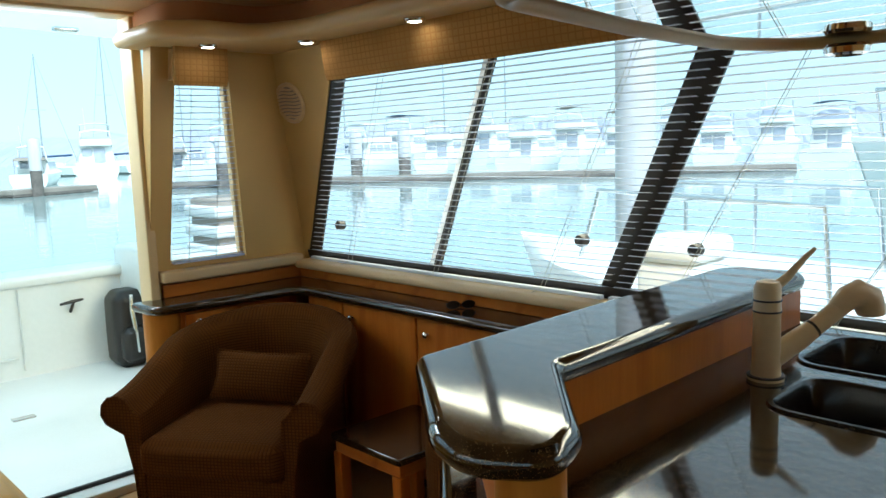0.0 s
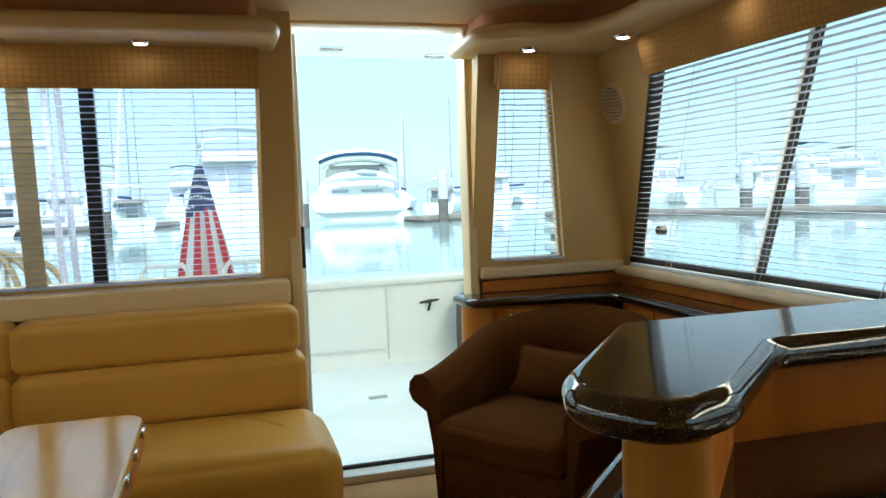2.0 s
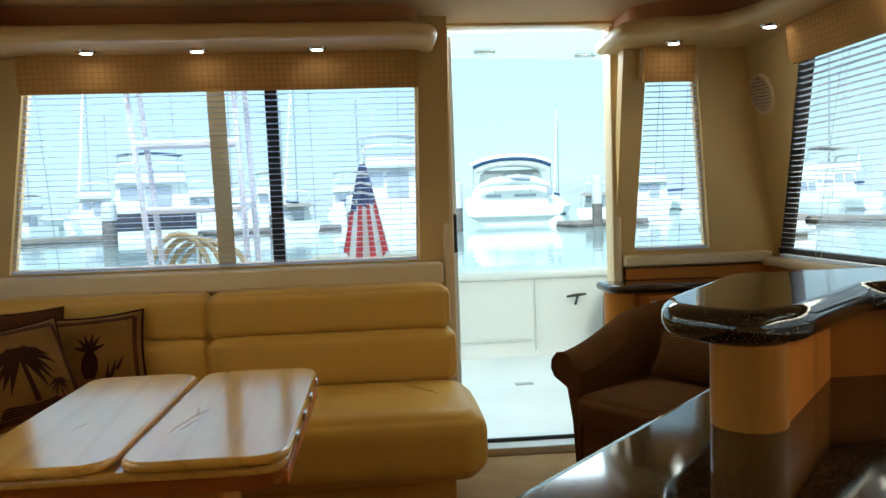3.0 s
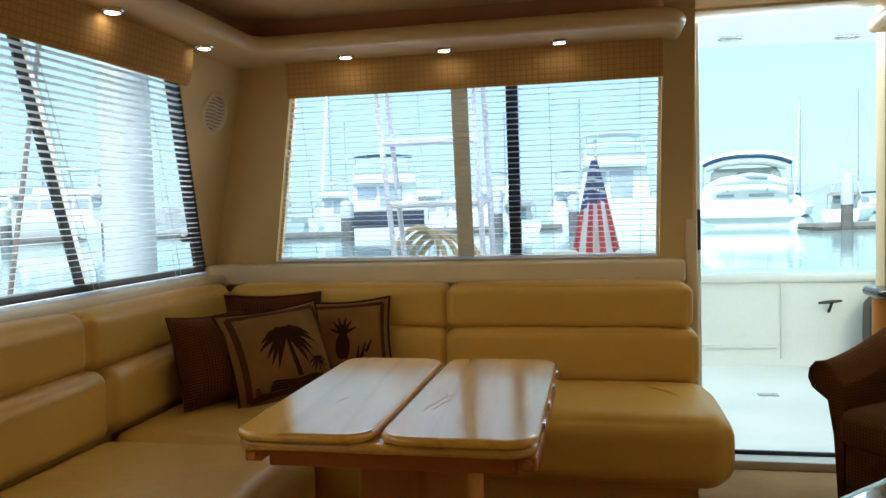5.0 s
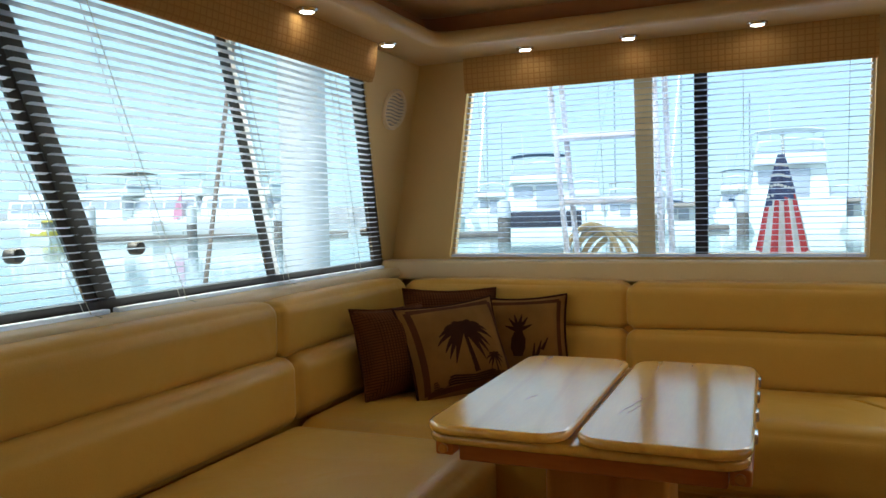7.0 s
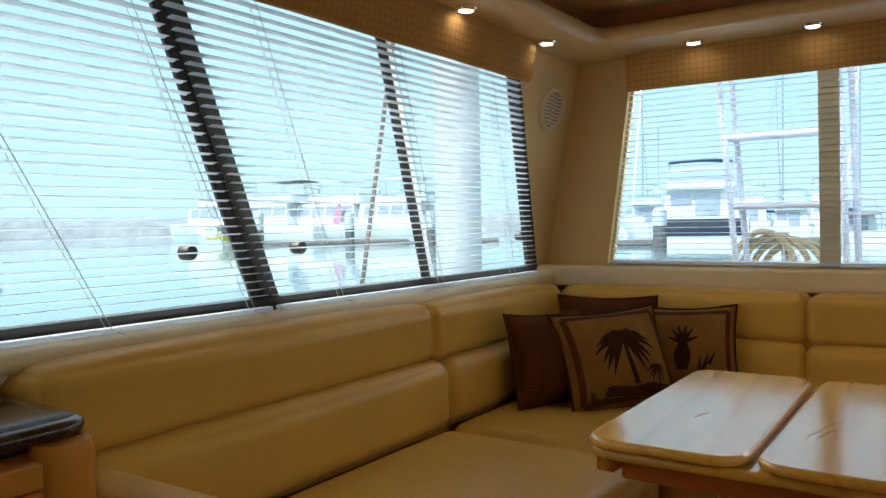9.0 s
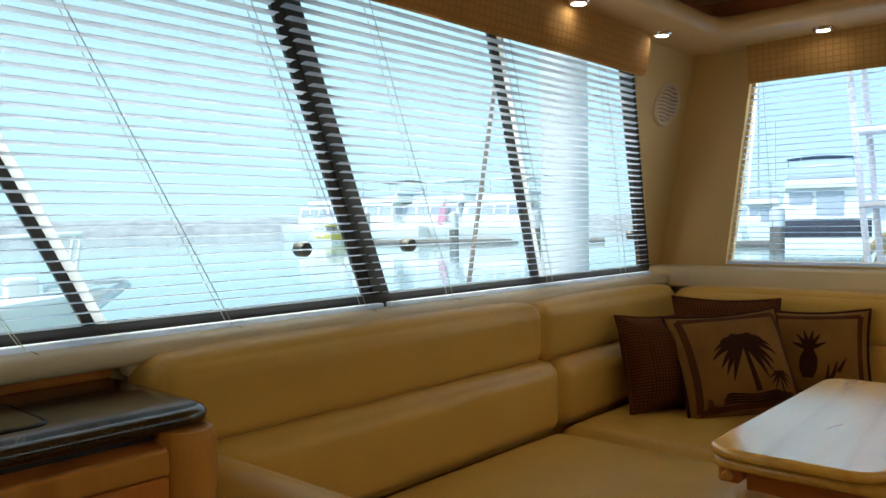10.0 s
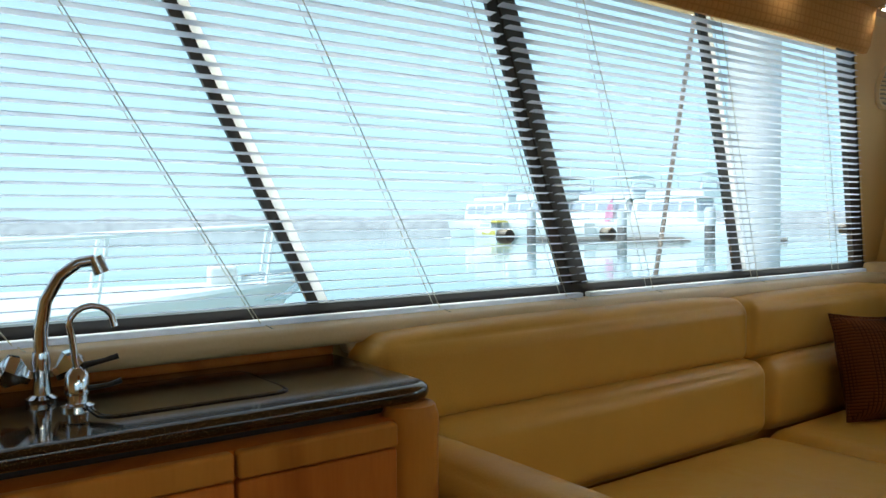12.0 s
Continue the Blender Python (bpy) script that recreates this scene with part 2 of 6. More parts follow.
# white overhang made translucent and cyan-tinted so its underside looks sky-bright
OVERHANG = translucent(material("translucent_overhang", (0.85, 0.85, 0.83), 0.9, 0, (0.80, 0.80, 0.78), 1, 60, 0.1), (0.66, 0.78, 0.80), 0.52)
# strip and post are made translucent so outside light brightens their faces
STRIP = translucent(material("translucent_strip", (0.70, 0.73, 0.80), 0.5, 0, (0.66, 0.69, 0.76), 1, 60, 0.05), (0.8, 0.8, 0.82), 0.6)
POST = translucent(material("cream_post", (0.72, 0.59, 0.38), 0.5, 0, (0.66, 0.54, 0.34), 2, 100, 0.05), (0.72, 0.61, 0.42), 0.27)
translucent(SLAT, (0.76, 0.80, 0.91), 0.42)
PANE = pane_glass("window_glass")


# ---- geometry helpers ----
def thing(name, at=(0, 0, 0), label="", category="", group="", kind="", rz=0.0):
    ob = new(name)
    ob.empty_display_size = 0.05
    ob.matrix_world = pose(*at, 0, 0, rz)
    return tagged(ob, label, category, group, kind)


def part(name, bm, mat, parent=None, label="", smooth=True):
    me = bpy.data.meshes.new(name)
    bmesh.ops.recalc_face_normals(bm, faces=bm.faces)
    bm.to_mesh(me)
    bm.free()
    for m in mat if isinstance(mat, (list, tuple)) else [mat]:
        me.materials.append(m)
    for p in me.polygons:
        p.use_smooth = smooth
    if smooth:
        me.set_sharp_from_angle(angle=radians(38))
        for p in me.polygons:
            p.use_smooth = len(p.vertices) < 9
    ob = new(name, me)
    if parent is not None:
        ob.parent = parent
    return tagged(ob, label)


def sheet(name, corners, mat, parent, label, toward):
    """A thin glass sheet whose face looks toward a point."""
    me = bpy.data.meshes.new(name)
    c = [Vector(p) for p in corners]
    if (c[1] - c[0]).cross(c[2] - c[0]).dot(Vector(toward) - c[0]) < 0:
        c = c[::-1]
    me.from_pydata([tuple(p) for p in c], [], [tuple(range(len(c)))])
    me.materials.append(mat)
    ob = new(name, me)
    ob.parent = parent
    ob.visible_shadow = False
    return tagged(ob, label)


def structure(name, bm, mat, label, smooth=False):
    return tagged(part(name, bm, mat, None, label, smooth), label, kind="structure")


def slab(bm, corners, off):
    """A plate: a quad pushed along off."""
    off = Vector(off)
    a = [bm.verts.new(c) for c in corners]
    b = [bm.verts.new(Vector(c) + off) for c in corners]
    k = len(a)
    bm.faces.new(a)
    bm.faces.new(b[::-1])
    for i in range(k):
        bm.faces.new((a[i], b[i], b[(i + 1) % k], a[(i + 1) % k]))
    return bm


def box(bm, lo, hi):
    x0, y0, z0 = lo
    x1, y1, z1 = hi
    return slab(bm, [(x0, y0, z0), (x1, y0, z0), (x1, y1, z0), (x0, y1, z0)], (0, 0, z1 - z0))


def rbox(bm, lo, hi, r=0.01, n=3, bulge=0.0, m=None, arc=4):
    """A box with rounded edges whose faces may swell."""
    lo, hi = Vector(lo), Vector(hi)
    c, h = (lo + hi) / 2, (hi - lo) / 2
    r = min(r, *(0.999 * v for v in h))
    axes = []
    for k in range(3):
        side = [-h[k] + r * i / arc for i in range(arc + 1)]
        inner = [-(h[k] - r) + 2 * (h[k] - r) * i / n for i in range(1, n)]
        axes.append(side + inner + [-v for v in side[::-1]])
    m = m or Matrix()
    cache = {}

    def vert(p):
        key = tuple(round(v, 6) for v in p)
        if key not in cache:
            q = Vector(p)
            core = Vector([max(-(h[k] - r), min(h[k] - r, q[k])) for k in range(3)])
            d = q - core
            q2 = core + d.normalized() * r if d.length > 1e-9 else q
            if bulge:
                u = [p[k] / h[k] for k in range(3)]
                for k in range(3):
                    if abs(abs(u[k]) - 1) < 1e-6:
                        i, j = (k + 1) % 3, (k + 2) % 3
                        q2[k] += math.copysign(bulge, u[k]) * (1 - u[i] ** 4) * (1 - u[j] ** 4)
            cache[key] = bm.verts.new(m @ (q2 + c))
        return cache[key]

    for k in range(3):
        i, j = (k + 1) % 3, (k + 2) % 3
        for s in (-1, 1):
            for a in range(len(axes[i]) - 1):
                for b in range(len(axes[j]) - 1):
                    quad = []
                    for da, db in ((0, 0), (1, 0), (1, 1), (0, 1)):
                        p = [0, 0, 0]
                        p[k], p[i], p[j] = s * h[k], axes[i][a + da], axes[j][b + db]
                        quad.append(vert(p))
                    if len(set(quad)) == 4:
                        bm.faces.new(quad)
    return bm


def fillet(pts, r, seg=6):
    """A plan outline with rounded corners; r is one radius or one for each corner."""
    out = []
    k = len(pts)
    for i in range(k):
        a, b, c = Vector(pts[i - 1]), Vector(pts[i]), Vector(pts[(i + 1) % k])
        rad = r[i] if isinstance(r, (list, tuple)) else r
        u, v = (a - b), (c - b)
        if rad <= 0:
            out.append(b)
            continue
        ang = u.angle(v)
        d = min(rad / math.tan(ang / 2), u.length * 0.48, v.length * 0.48)
        p, q = b + u.normalized() * d, b + v.normalized() * d
        for s in range(seg + 1):
            t = s / seg
            out.append((1 - t) ** 2 * p + 2 * t * (1 - t) * b + t ** 2 * q)
    return out


def prism(bm, outline, prof, m=None):
    """A plan outline raised along a list of (inset, z): tops with rounded or stepped edges."""
    pts = [Vector((p[0], p[1])) for p in outline]
    k = len(pts)
    area = sum(pts[i - 1].x * pts[i].y - pts[i].x * pts[i - 1].y for i in range(k))
    nrm = []
    for i in range(k):
        e1, e2 = (pts[i] - pts[i - 1]), (pts[(i + 1) % k] - pts[i])
        n = e1.normalized() + e2.normalized()
        n = Vector((-n.y, n.x)).normalized() * (1 if area > 0 else -1)
        nrm.append(n)
    m = m or Matrix()
    rings = [[bm.verts.new(m @ Vector((*(p + n * ins), z))) for p, n in zip(pts, nrm)] for ins, z in prof]
    for a, b in zip(rings, rings[1:]):
        for i in range(k):
            bm.faces.new((a[i - 1], a[i], b[i], b[i - 1]))
    bm.faces.new(rings[0][::-1])
    bm.faces.new(rings[-1])
    return bm


def bullnose(z0, z1, steps=8):
    r = (z1 - z0) / 2
    return [(r - r * math.cos(a), (z0 + z1) / 2 + r * math.sin(a)) for a in (math.pi * (i / steps - 0.5) for i in range(steps + 1))]


def eased(z0, z1, r, steps=3):
    """A profile with eased lower and upper edges."""
    lo = [(r - r * math.sin(math.pi / 2 * i / steps), z0 + r - r * math.cos(math.pi / 2 * i / steps)) for i in range(steps + 1)]
    hi = [(r - r * math.cos(math.pi / 2 * i / steps), z1 - r + r * math.sin(math.pi / 2 * i / steps)) for i in range(steps + 1)]
    return lo + hi


def lathe(bm, prof, n=20, m=None):
    """(radius, z) turned round z."""
    m = m or Matrix()
    rings = [[bm.verts.new(m @ Vector((r * math.cos(2 * math.pi * i / n), r * math.sin(2 * math.pi * i / n), z))) for i in range(n)] for r, z in prof]
    for a, b in zip(rings, rings[1:]):
        for i in range(n):
            bm.faces.new((a[i - 1], a[i], b[i], b[i - 1]))
    bm.faces.new(rings[0][::-1])
    bm.faces.new(rings[-1])
    return bm


def tube(bm, pts, r, n=8):
    """A round bar along points; r may be one radius or one for each point."""
    pts = [Vector(p) for p in pts]
    rings, ref = [], None
    for i, p in enumerate(pts):
        d = (pts[min(i + 1, len(pts) - 1)] - pts[max(i - 1, 0)]).normalized()
        if ref is None:
            ref = d.orthogonal().normalized()
        ref = (ref - d * ref.dot(d)).normalized()
        side = d.cross(ref)
        rad = r[i] if isinstance(r, (list, tuple)) else r
        rings.append([bm.verts.new(p + rad * (math.cos(2 * math.pi * j / n) * ref + math.sin(2 * math.pi * j / n) * side)) for j in range(n)])
    for a, b in zip(rings, rings[1:]):
        for j in range(n):
            bm.faces.new((a[j - 1], a[j], b[j], b[j - 1]))
    bm.faces.new(rings[0][::-1])
    bm.faces.new(rings[-1])
    return bm


B = bmesh.new


# ---- the saloon's shell ----
def LX(z):
    return -2.29 + 0.28 * (z - 0.9)


def RX(z):
    return 1.55 - 0.25 * (z - 0.9)


def AY(z):
    return 3.02 - 0.19 * (z - 0.9)


def LP(y, z, d=0.0):
    return Vector((LX(z) + d, y, z))


def RP(y, z, d=0.0):
    return Vector((RX(z) - d, y, z))


def AP(x, z, d=0.0):
    return Vector((x, AY(z) - d, z))


FWD, CEIL = -3.2, 1.975
SIDES = {"west": (LP, (-0.07, 0, 0), 2.92, -0.70), "east": (RP, (0.07, 0, 0), 2.985, -0.655)}

bm = box(B(), (-2.45, FWD - 0.1, -0.12), (1.75, 3.04, 0.0))
structure("floor", bm, CARPET, "short beige carpet on the saloon floor")
bm = box(B(), (-2.45, FWD - 0.1, CEIL), (1.75, 3.1, CEIL + 0.06))
structure("ceiling", bm, HEAD, "plain cream vinyl headliner ceiling")
bm = box(B(), (-2.45, FWD - 0.1, 0), (1.75, FWD, CEIL))
structure("wall_south", bm, VINYL, "plain cream bulkhead at the forward end")

for side, (P, off, edge, slope) in SIDES.items():
    zb, zt, z1 = 0.905, 1.72, 1.9
    yt = edge + slope * (zt - zb)
    bm = B()
    slab(bm, [P(FWD, zt), P(AY(zt), zt), P(AY(z1), z1), P(FWD, z1)], off)
    slab(bm, [P(edge, zb), P(AY(zb), zb), P(AY(zt), zt), P(yt, zt)], off)
    slab(bm, [P(FWD, 0.86), P(AY(0.86), 0.86), P(AY(zb), zb), P(FWD, zb)], off)
    slab(bm, [P(FWD, zb), P(-2.2, zb), P(-2.2 + slope * (zt - zb), zt), P(FWD, zt)], off)
    x = P(0, 0.86).x
    slab(bm, [(x, FWD, 0), (x, AY(0.86), 0), (x, AY(0.86), 0.86), (x, FWD, 0.86)], off)
    structure("wall_" + side, bm, VINYL, "cream vinyl side wall leaning inward around raked windows")

bm = B()
T = (0, 0.07, 0)
slab(bm, [AP(-2.37, 0.86), AP(-0.02, 0.86), AP(-0.02, 0.922), AP(-2.36, 0.922)], T)
slab(bm, [AP(-2.13, 1.72), AP(-0.02, 1.72), AP(-0.02, 1.99), AP(-2.05, 1.99)], T)
slab(bm, [AP(-2.35, 0.922), AP(-1.972, 0.922), AP(-1.80, 1.72), AP(-2.13, 1.72)], T)
slab(bm, [AP(-0.158, 0.922), AP(-0.02, 0.922), AP(-0.02, 1.72), AP(-0.148, 1.72)], T)
slab(bm, [AP(0.762, 0.86), AP(1.62, 0.86), AP(1.61, 0.922), AP(0.762, 0.922)], T)
slab(bm, [AP(0.762, 1.72), AP(1.41, 1.72), AP(1.34, 1.99), AP(0.762, 1.99)], T)
slab(bm, [AP(0.762, 0.922), AP(0.850, 0.922), AP(0.864, 1.72), AP(0.762, 1.72)], T)
slab(bm, [AP(1.220, 0.922), AP(1.61, 0.922), AP(1.41, 1.72), AP(1.105, 1.72)], T)
box(bm, (-2.31, AY(0.86), 0), (-0.02, AY(0.86) + 0.07, 0.86))
box(bm, (0.762, AY(0.86), 0), (1.6, AY(0.86) + 0.07, 0.86))
structure("wall_north", bm, VINYL, "cream vinyl aft wall with two blinded windows and a doorway")

# doorway trim, sill and the edge of the sliding leaf
bm = B()
rbox(bm, (-0.05, 2.985, 0.0), (0.0, 3.10, 1.99), 0.008, 1, arc=2)
rbox(bm, (0.743, 2.985, 0.0), (0.785, 3.10, 1.99), 0.008, 1, arc=2)
rbox(bm, (-0.05, 2.96, 1.962), (0.78, 3.10, 2.0), 0.006, 1, arc=2)
structure("door_trim", bm, TRIM, "cream painted frame round the cockpit doorway", True)
bm = rbox(B(), (-0.02, 2.95, -0.02), (0.76, 3.16, 0.038), 0.008, 1, arc=2)
structure("door_sill", bm, GELDECK, "white sill of the cockpit doorway", True)
bm = rbox(B(), (-0.0, 3.035, 0.038), (0.745, 3.052, 0.056), 0.004, 1, arc=1)
structure("door_track", bm, BLACK, "black sliding track in the doorway")
door = tagged(new("door_1"), "white sliding door leaf slid open beside the doorway", "door", kind="structure")
bm = rbox(B(), (-0.075, 3.106, 0.05), (0.028, 3.128, 1.95), 0.006, 1, arc=2)
part("door_leaf", bm, GEL, door)
bm = rbox(B(), (0.001, 3.03, 0.945), (0.020, 3.06, 1.125), 0.006, 1, arc=2)
part("door_handle", bm, BLACK, door, "black pull handle")

# sills below the windows
bm = B()
rbox(bm, (-2.33, FWD, 0.828), (-2.185, 2.98, 0.874), 0.022, 1, arc=4)
rbox(bm, (-2.26, 0.36, 0.80), (-2.205, 2.98, 0.84), 0.018, 1, arc=3)
structure("window_sill_west", bm, TRIM, "rounded cream ledge under the side windows", True)
bm = rbox(B(), (1.45, FWD, 0.835), (1.60, 2.98, 0.874), 0.02, 1, arc=4)
structure("window_sill_east", bm, TRIM, "rounded cream ledge under the side windows", True)
bm = B()
rbox(bm, (-2.31, 2.90, 0.82), (-0.06, 3.03, 0.912), 0.012, 1, arc=3)
structure("window_sill_north", bm, TRIM, "cream ledge under the aft window behind the sofa", True)
bm = rbox(B(), (0.788, 2.955, 0.852), (1.50, 3.03, 0.902), 0.012, 1, arc=3)
structure("window_sill_north_small", bm, TRIM, "cream ledge under the narrow aft window", True)


# ---- soffit with a round nose, cove band above it ----
west_in = [(-2.42, FWD), (-1.785, FWD), (-1.785, 2.50), (-0.075, 2.50), (-0.075, 3.0), (-2.42, 3.0)]
west_cove = [(-2.42, FWD), (-1.90, FWD), (-1.90, 2.615), (-0.15, 2.615), (-0.15, 3.0), (-2.42, 3.0)]
east_in = [(1.72, 3.0), (0.68, 3.0), (0.655, 2.60), (0.80, 2.49), (1.02, 2.49), (1.095, 2.30), (1.095, FWD), (1.72, FWD)]
east_cove = [(1.72, 3.0), (0.76, 3.0), (0.745, 2.70), (0.86, 2.60), (1.11, 2.60), (1.20, 2.40), (1.20, FWD), (1.72, FWD)]
for nm, out, rad in (("soffit_west", west_in, [0, 0, 0.06, 0.16, 0, 0]), ("soffit_east", east_in, [0, 0, 0.1, 0.1, 0.12, 0.2, 0, 0])):
    structure(nm, prism(B(), fillet(out, rad, 8), bullnose(1.828, 1.892, 10)), SOFFIT, "cream padded soffit with a round nose and small lamps", True)
for nm, out, rad in (("cove_west", west_cove, [0, 0, 0.05, 0.12, 0, 0]), ("cove_east", east_cove, [0, 0, 0.12, 0.1, 0.12, 0.2, 0, 0])):
    structure(nm, prism(B(), fillet(out, rad, 8), [(0, 1.88), (0, CEIL + 0.01)]), COVE, "brown suede band between soffit and ceiling", True)


# ---- small soffit lamps ----
lamp = thing("downlight", (-1.937, 2.334, 1.828), "small lit chrome downlight set in the soffit", "lamp", "soffit lamps")
bm = lathe(B(), [(0.030, 0.004), (0.036, 0.002), (0.037, -0.004), (0.033, -0.010), (0.027, -0.013), (0.024, -0.010)], 24)
part("ring", bm, CHROME, lamp, "chrome ring")
bm = lathe(B(), [(0.0235, -0.006), (0.0235, -0.0115), (0.018, -0.0135), (0.006, -0.0145)], 20)
part("lens", bm, LAMP, lamp, "glowing lens")
SPOTS = ((-1.937, 2.334), (-1.935, 1.741), (-1.472, 2.692), (-1.042, 2.692), (-0.564, 2.692), (0.93, 2.692), (1.197, 2.396), (1.202, 1.769))
for i, (x, y) in enumerate(SPOTS):
    if i:
        copy_thing(lamp, pose(x, y, 1.828))
    ld = bpy.data.lights.new("downlight_beam", "SPOT")
    ld.energy, ld.spot_size, ld.spot_blend, ld.color, ld.shadow_soft_size = 0.11, radians(125), 1.0, (1.0, 0.66, 0.36), 0.03
    ob = new("downlight_beam", ld)
    ob.matrix_world = look((x, y, 1.806), (x, y, 0))


# ---- raked side windows: frames, panes, latches, blinds ----
def side_window(name, P, s, posts, lats):
    w = tagged(new(name), "raked saloon window in a dark frame behind an open blind", "window", kind="structure")
    zb, zt = 0.897, 1.74
    for b0, b1, t0, t1, mat, d in posts:
        depth = -0.010 if mat is BLACK else -0.004
        bm = slab(B(), [P(b0, zb, d), P(b1, zb, d), P(b1 + (t1 - b1) * 1.03, zt, d), P(b0 + (t0 - b0) * 1.03, zt, d)], (depth * s, 0, 0))
        part("mullion", bm, mat, w, "", False)
    bm = slab(B(), [P(-2.3, 0.868, 0.005), P(posts[0][1], 0.874, 0.005), P(posts[0][1], 0.914, 0.005), P(-2.3, 0.914, 0.005)], (-0.04 * s, 0, 0))
    part("bottom_rail", bm, BLACK, w, "", False)
    edge, slope = (2.92, -0.70) if s > 0 else (2.985, -0.655)
    top_y = edge + slope * 0.815
    bm = slab(B(), [P(edge - 0.002, 0.905, -0.004), P(edge - 0.002, 0.905, -0.067), P(top_y - 0.002, 1.72, -0.067), P(top_y - 0.002, 1.72, -0.004)], (0, -0.004, 0))
    part("reveal_liner", bm, BLACK, w, "", False)
    sheet("pane", [P(-2.5, 0.90, -0.034), P(2.95, 0.90, -0.034), P(2.42, 1.75, -0.034), P(-3.0, 1.75, -0.034)], PANE, w, "clear glass", (-0.4, 0, 1.2))
    for y, z in lats:
        bm = lathe(B(), [(0.021, -0.03), (0.021, 0.0), (0.017, 0.006), (0.006, 0.008)], 18, Matrix.Translation(P(y, z, -0.018)) @ Matrix.Rotation(s * math.pi / 2, 4, "Y"))
        part("latch_knob", bm, BLACK, w, "dark round latch knob")
    return w


side_window("window_1", LP, 1, [
    (2.845, 2.925, 2.260, 2.335, BLACK, -0.006), (1.985, 2.032, 1.435, 1.474, BLACK, -0.006), (2.035, 2.062, 1.475, 1.50, STRIP, -0.008),
    (1.128, 1.165, 0.612, 0.645, BLACK, -0.008), (1.165, 1.230, 0.645, 0.70, BLACK, -0.002), (0.316, 0.342, -0.186, -0.16, BLACK, -0.006), (0.342, 0.368, -0.16, -0.138, STRIP, -0.008),
    (-0.52, -0.45, -1.03, -0.97, BLACK, -0.006)], ((2.72, 1.06), (1.294, 1.058), (0.886, 1.059)))
side_window("window_2", RP, -1, [
    (2.90, 2.985, 2.365, 2.452, BLACK, -0.006), (2.062, 2.100, 1.530, 1.562, BLACK, -0.006), (2.100, 2.128, 1.562, 1.585, STRIP, -0.008),
    (1.225, 1.283, 0.735, 0.79, BLACK, -0.008), (1.170, 1.225, 0.678, 0.735, BLACK, -0.002), (0.33, 0.39, -0.19, -0.13, BLACK, -0.006)], ((2.707, 1.048), (1.338, 1.067), (0.923, 1.064)))


def blind(name, P, s, aft, fwd, slope, cords, z0=0.885, z1=1.705, pitch=0.0222):
    """A venetian blind with open slats whose ends follow the raked window."""
    b = thing(name, P((aft + fwd) / 2, z0, 0.03), "open white venetian blind with thin level slats", "blind", "window blinds")
    inv = b.matrix_world.inverted()
    k = int((z1 - z0) / pitch)
    for i in range(k):
        z = z0 + (i + 1.7) * pitch
        dy = slope * (z - z0)
        bm = B()
        tilt = (0.16 if s > 0 else 0.10) + 0.03 * math.sin(i * 1.7)
        sag = [0.0015 * math.sin(i * 2.3 + q * 2.0) for q in range(5)]
        rows_v = []
        for q in range(5):
            y = fwd + (aft - fwd) * q / 4 + dy
            r = []
            for e, c in ((-0.0115, 0.0), (0.0, 0.0018), (0.0115, 0.0)):
                r.append(P(y, z, 0.032) + Vector((e, 0, c + e * tilt * s + sag[q])))
            rows_v.append([bm.verts.new(inv @ v) for v in r] + [bm.verts.new(inv @ (v - Vector((0, 0, 0.0007)))) for v in r[::-1]])
        for a, c in zip(rows_v, rows_v[1:]):
            for j in range(6):
                bm.faces.new((a[j - 1], a[j], c[j], c[j - 1]))
        bm.faces.new(rows_v[0])
        bm.faces.new(rows_v[-1][::-1])
        part("slat", bm, SLAT, b)
    y0, y1 = fwd, aft
    bm = B()
    a, c = inv @ P(y0, z0, 0.032), inv @ P(y1, z0, 0.032)
    rbox(bm, (a.x - 0.013, a.y, a.z - 0.008), (a.x + 0.013, c.y, a.z + 0.006), 0.004, 1, arc=2)
    part("bottom_rail", bm, SLAT, b)
    for cy in cords:
        bm = B()
        for e in (-0.0125, 0.0125):
            tube(bm, [inv @ (P(cy + slope * (z - z0), z, 0.032) + Vector((e, 0, 0))) for z in (z0 - 0.004, (z0 + z1) / 2, z1)], 0.0011, 5)
        part("ladder_cord", bm, CORD, b)
        bm = tube(B(), [inv @ P(cy + 0.01, z0 - 0.005, 0.05), inv @ (P(cy + 0.03, z0 - 0.02, 0.10))], 0.0012, 5)
        part("cord_tail", bm, CORD, b)
    return b


blind("venetian_blind", LP, 1, 2.855, 1.19, -0.70, (2.62, 2.05, 1.47), pitch=0.0226)
blind("venetian_blind", LP, 1, 1.16, -0.75, -0.70, (1.09, 0.645, 0.17, -0.30), pitch=0.0226)
blind("venetian_blind", RP, -1, 2.915, 1.245, -0.655, (2.62, 2.05, 1.50), pitch=0.0226)
blind("venetian_blind", RP, -1, 1.215, -0.75, -0.655, (1.00, 0.52, 0.0), pitch=0.0226)


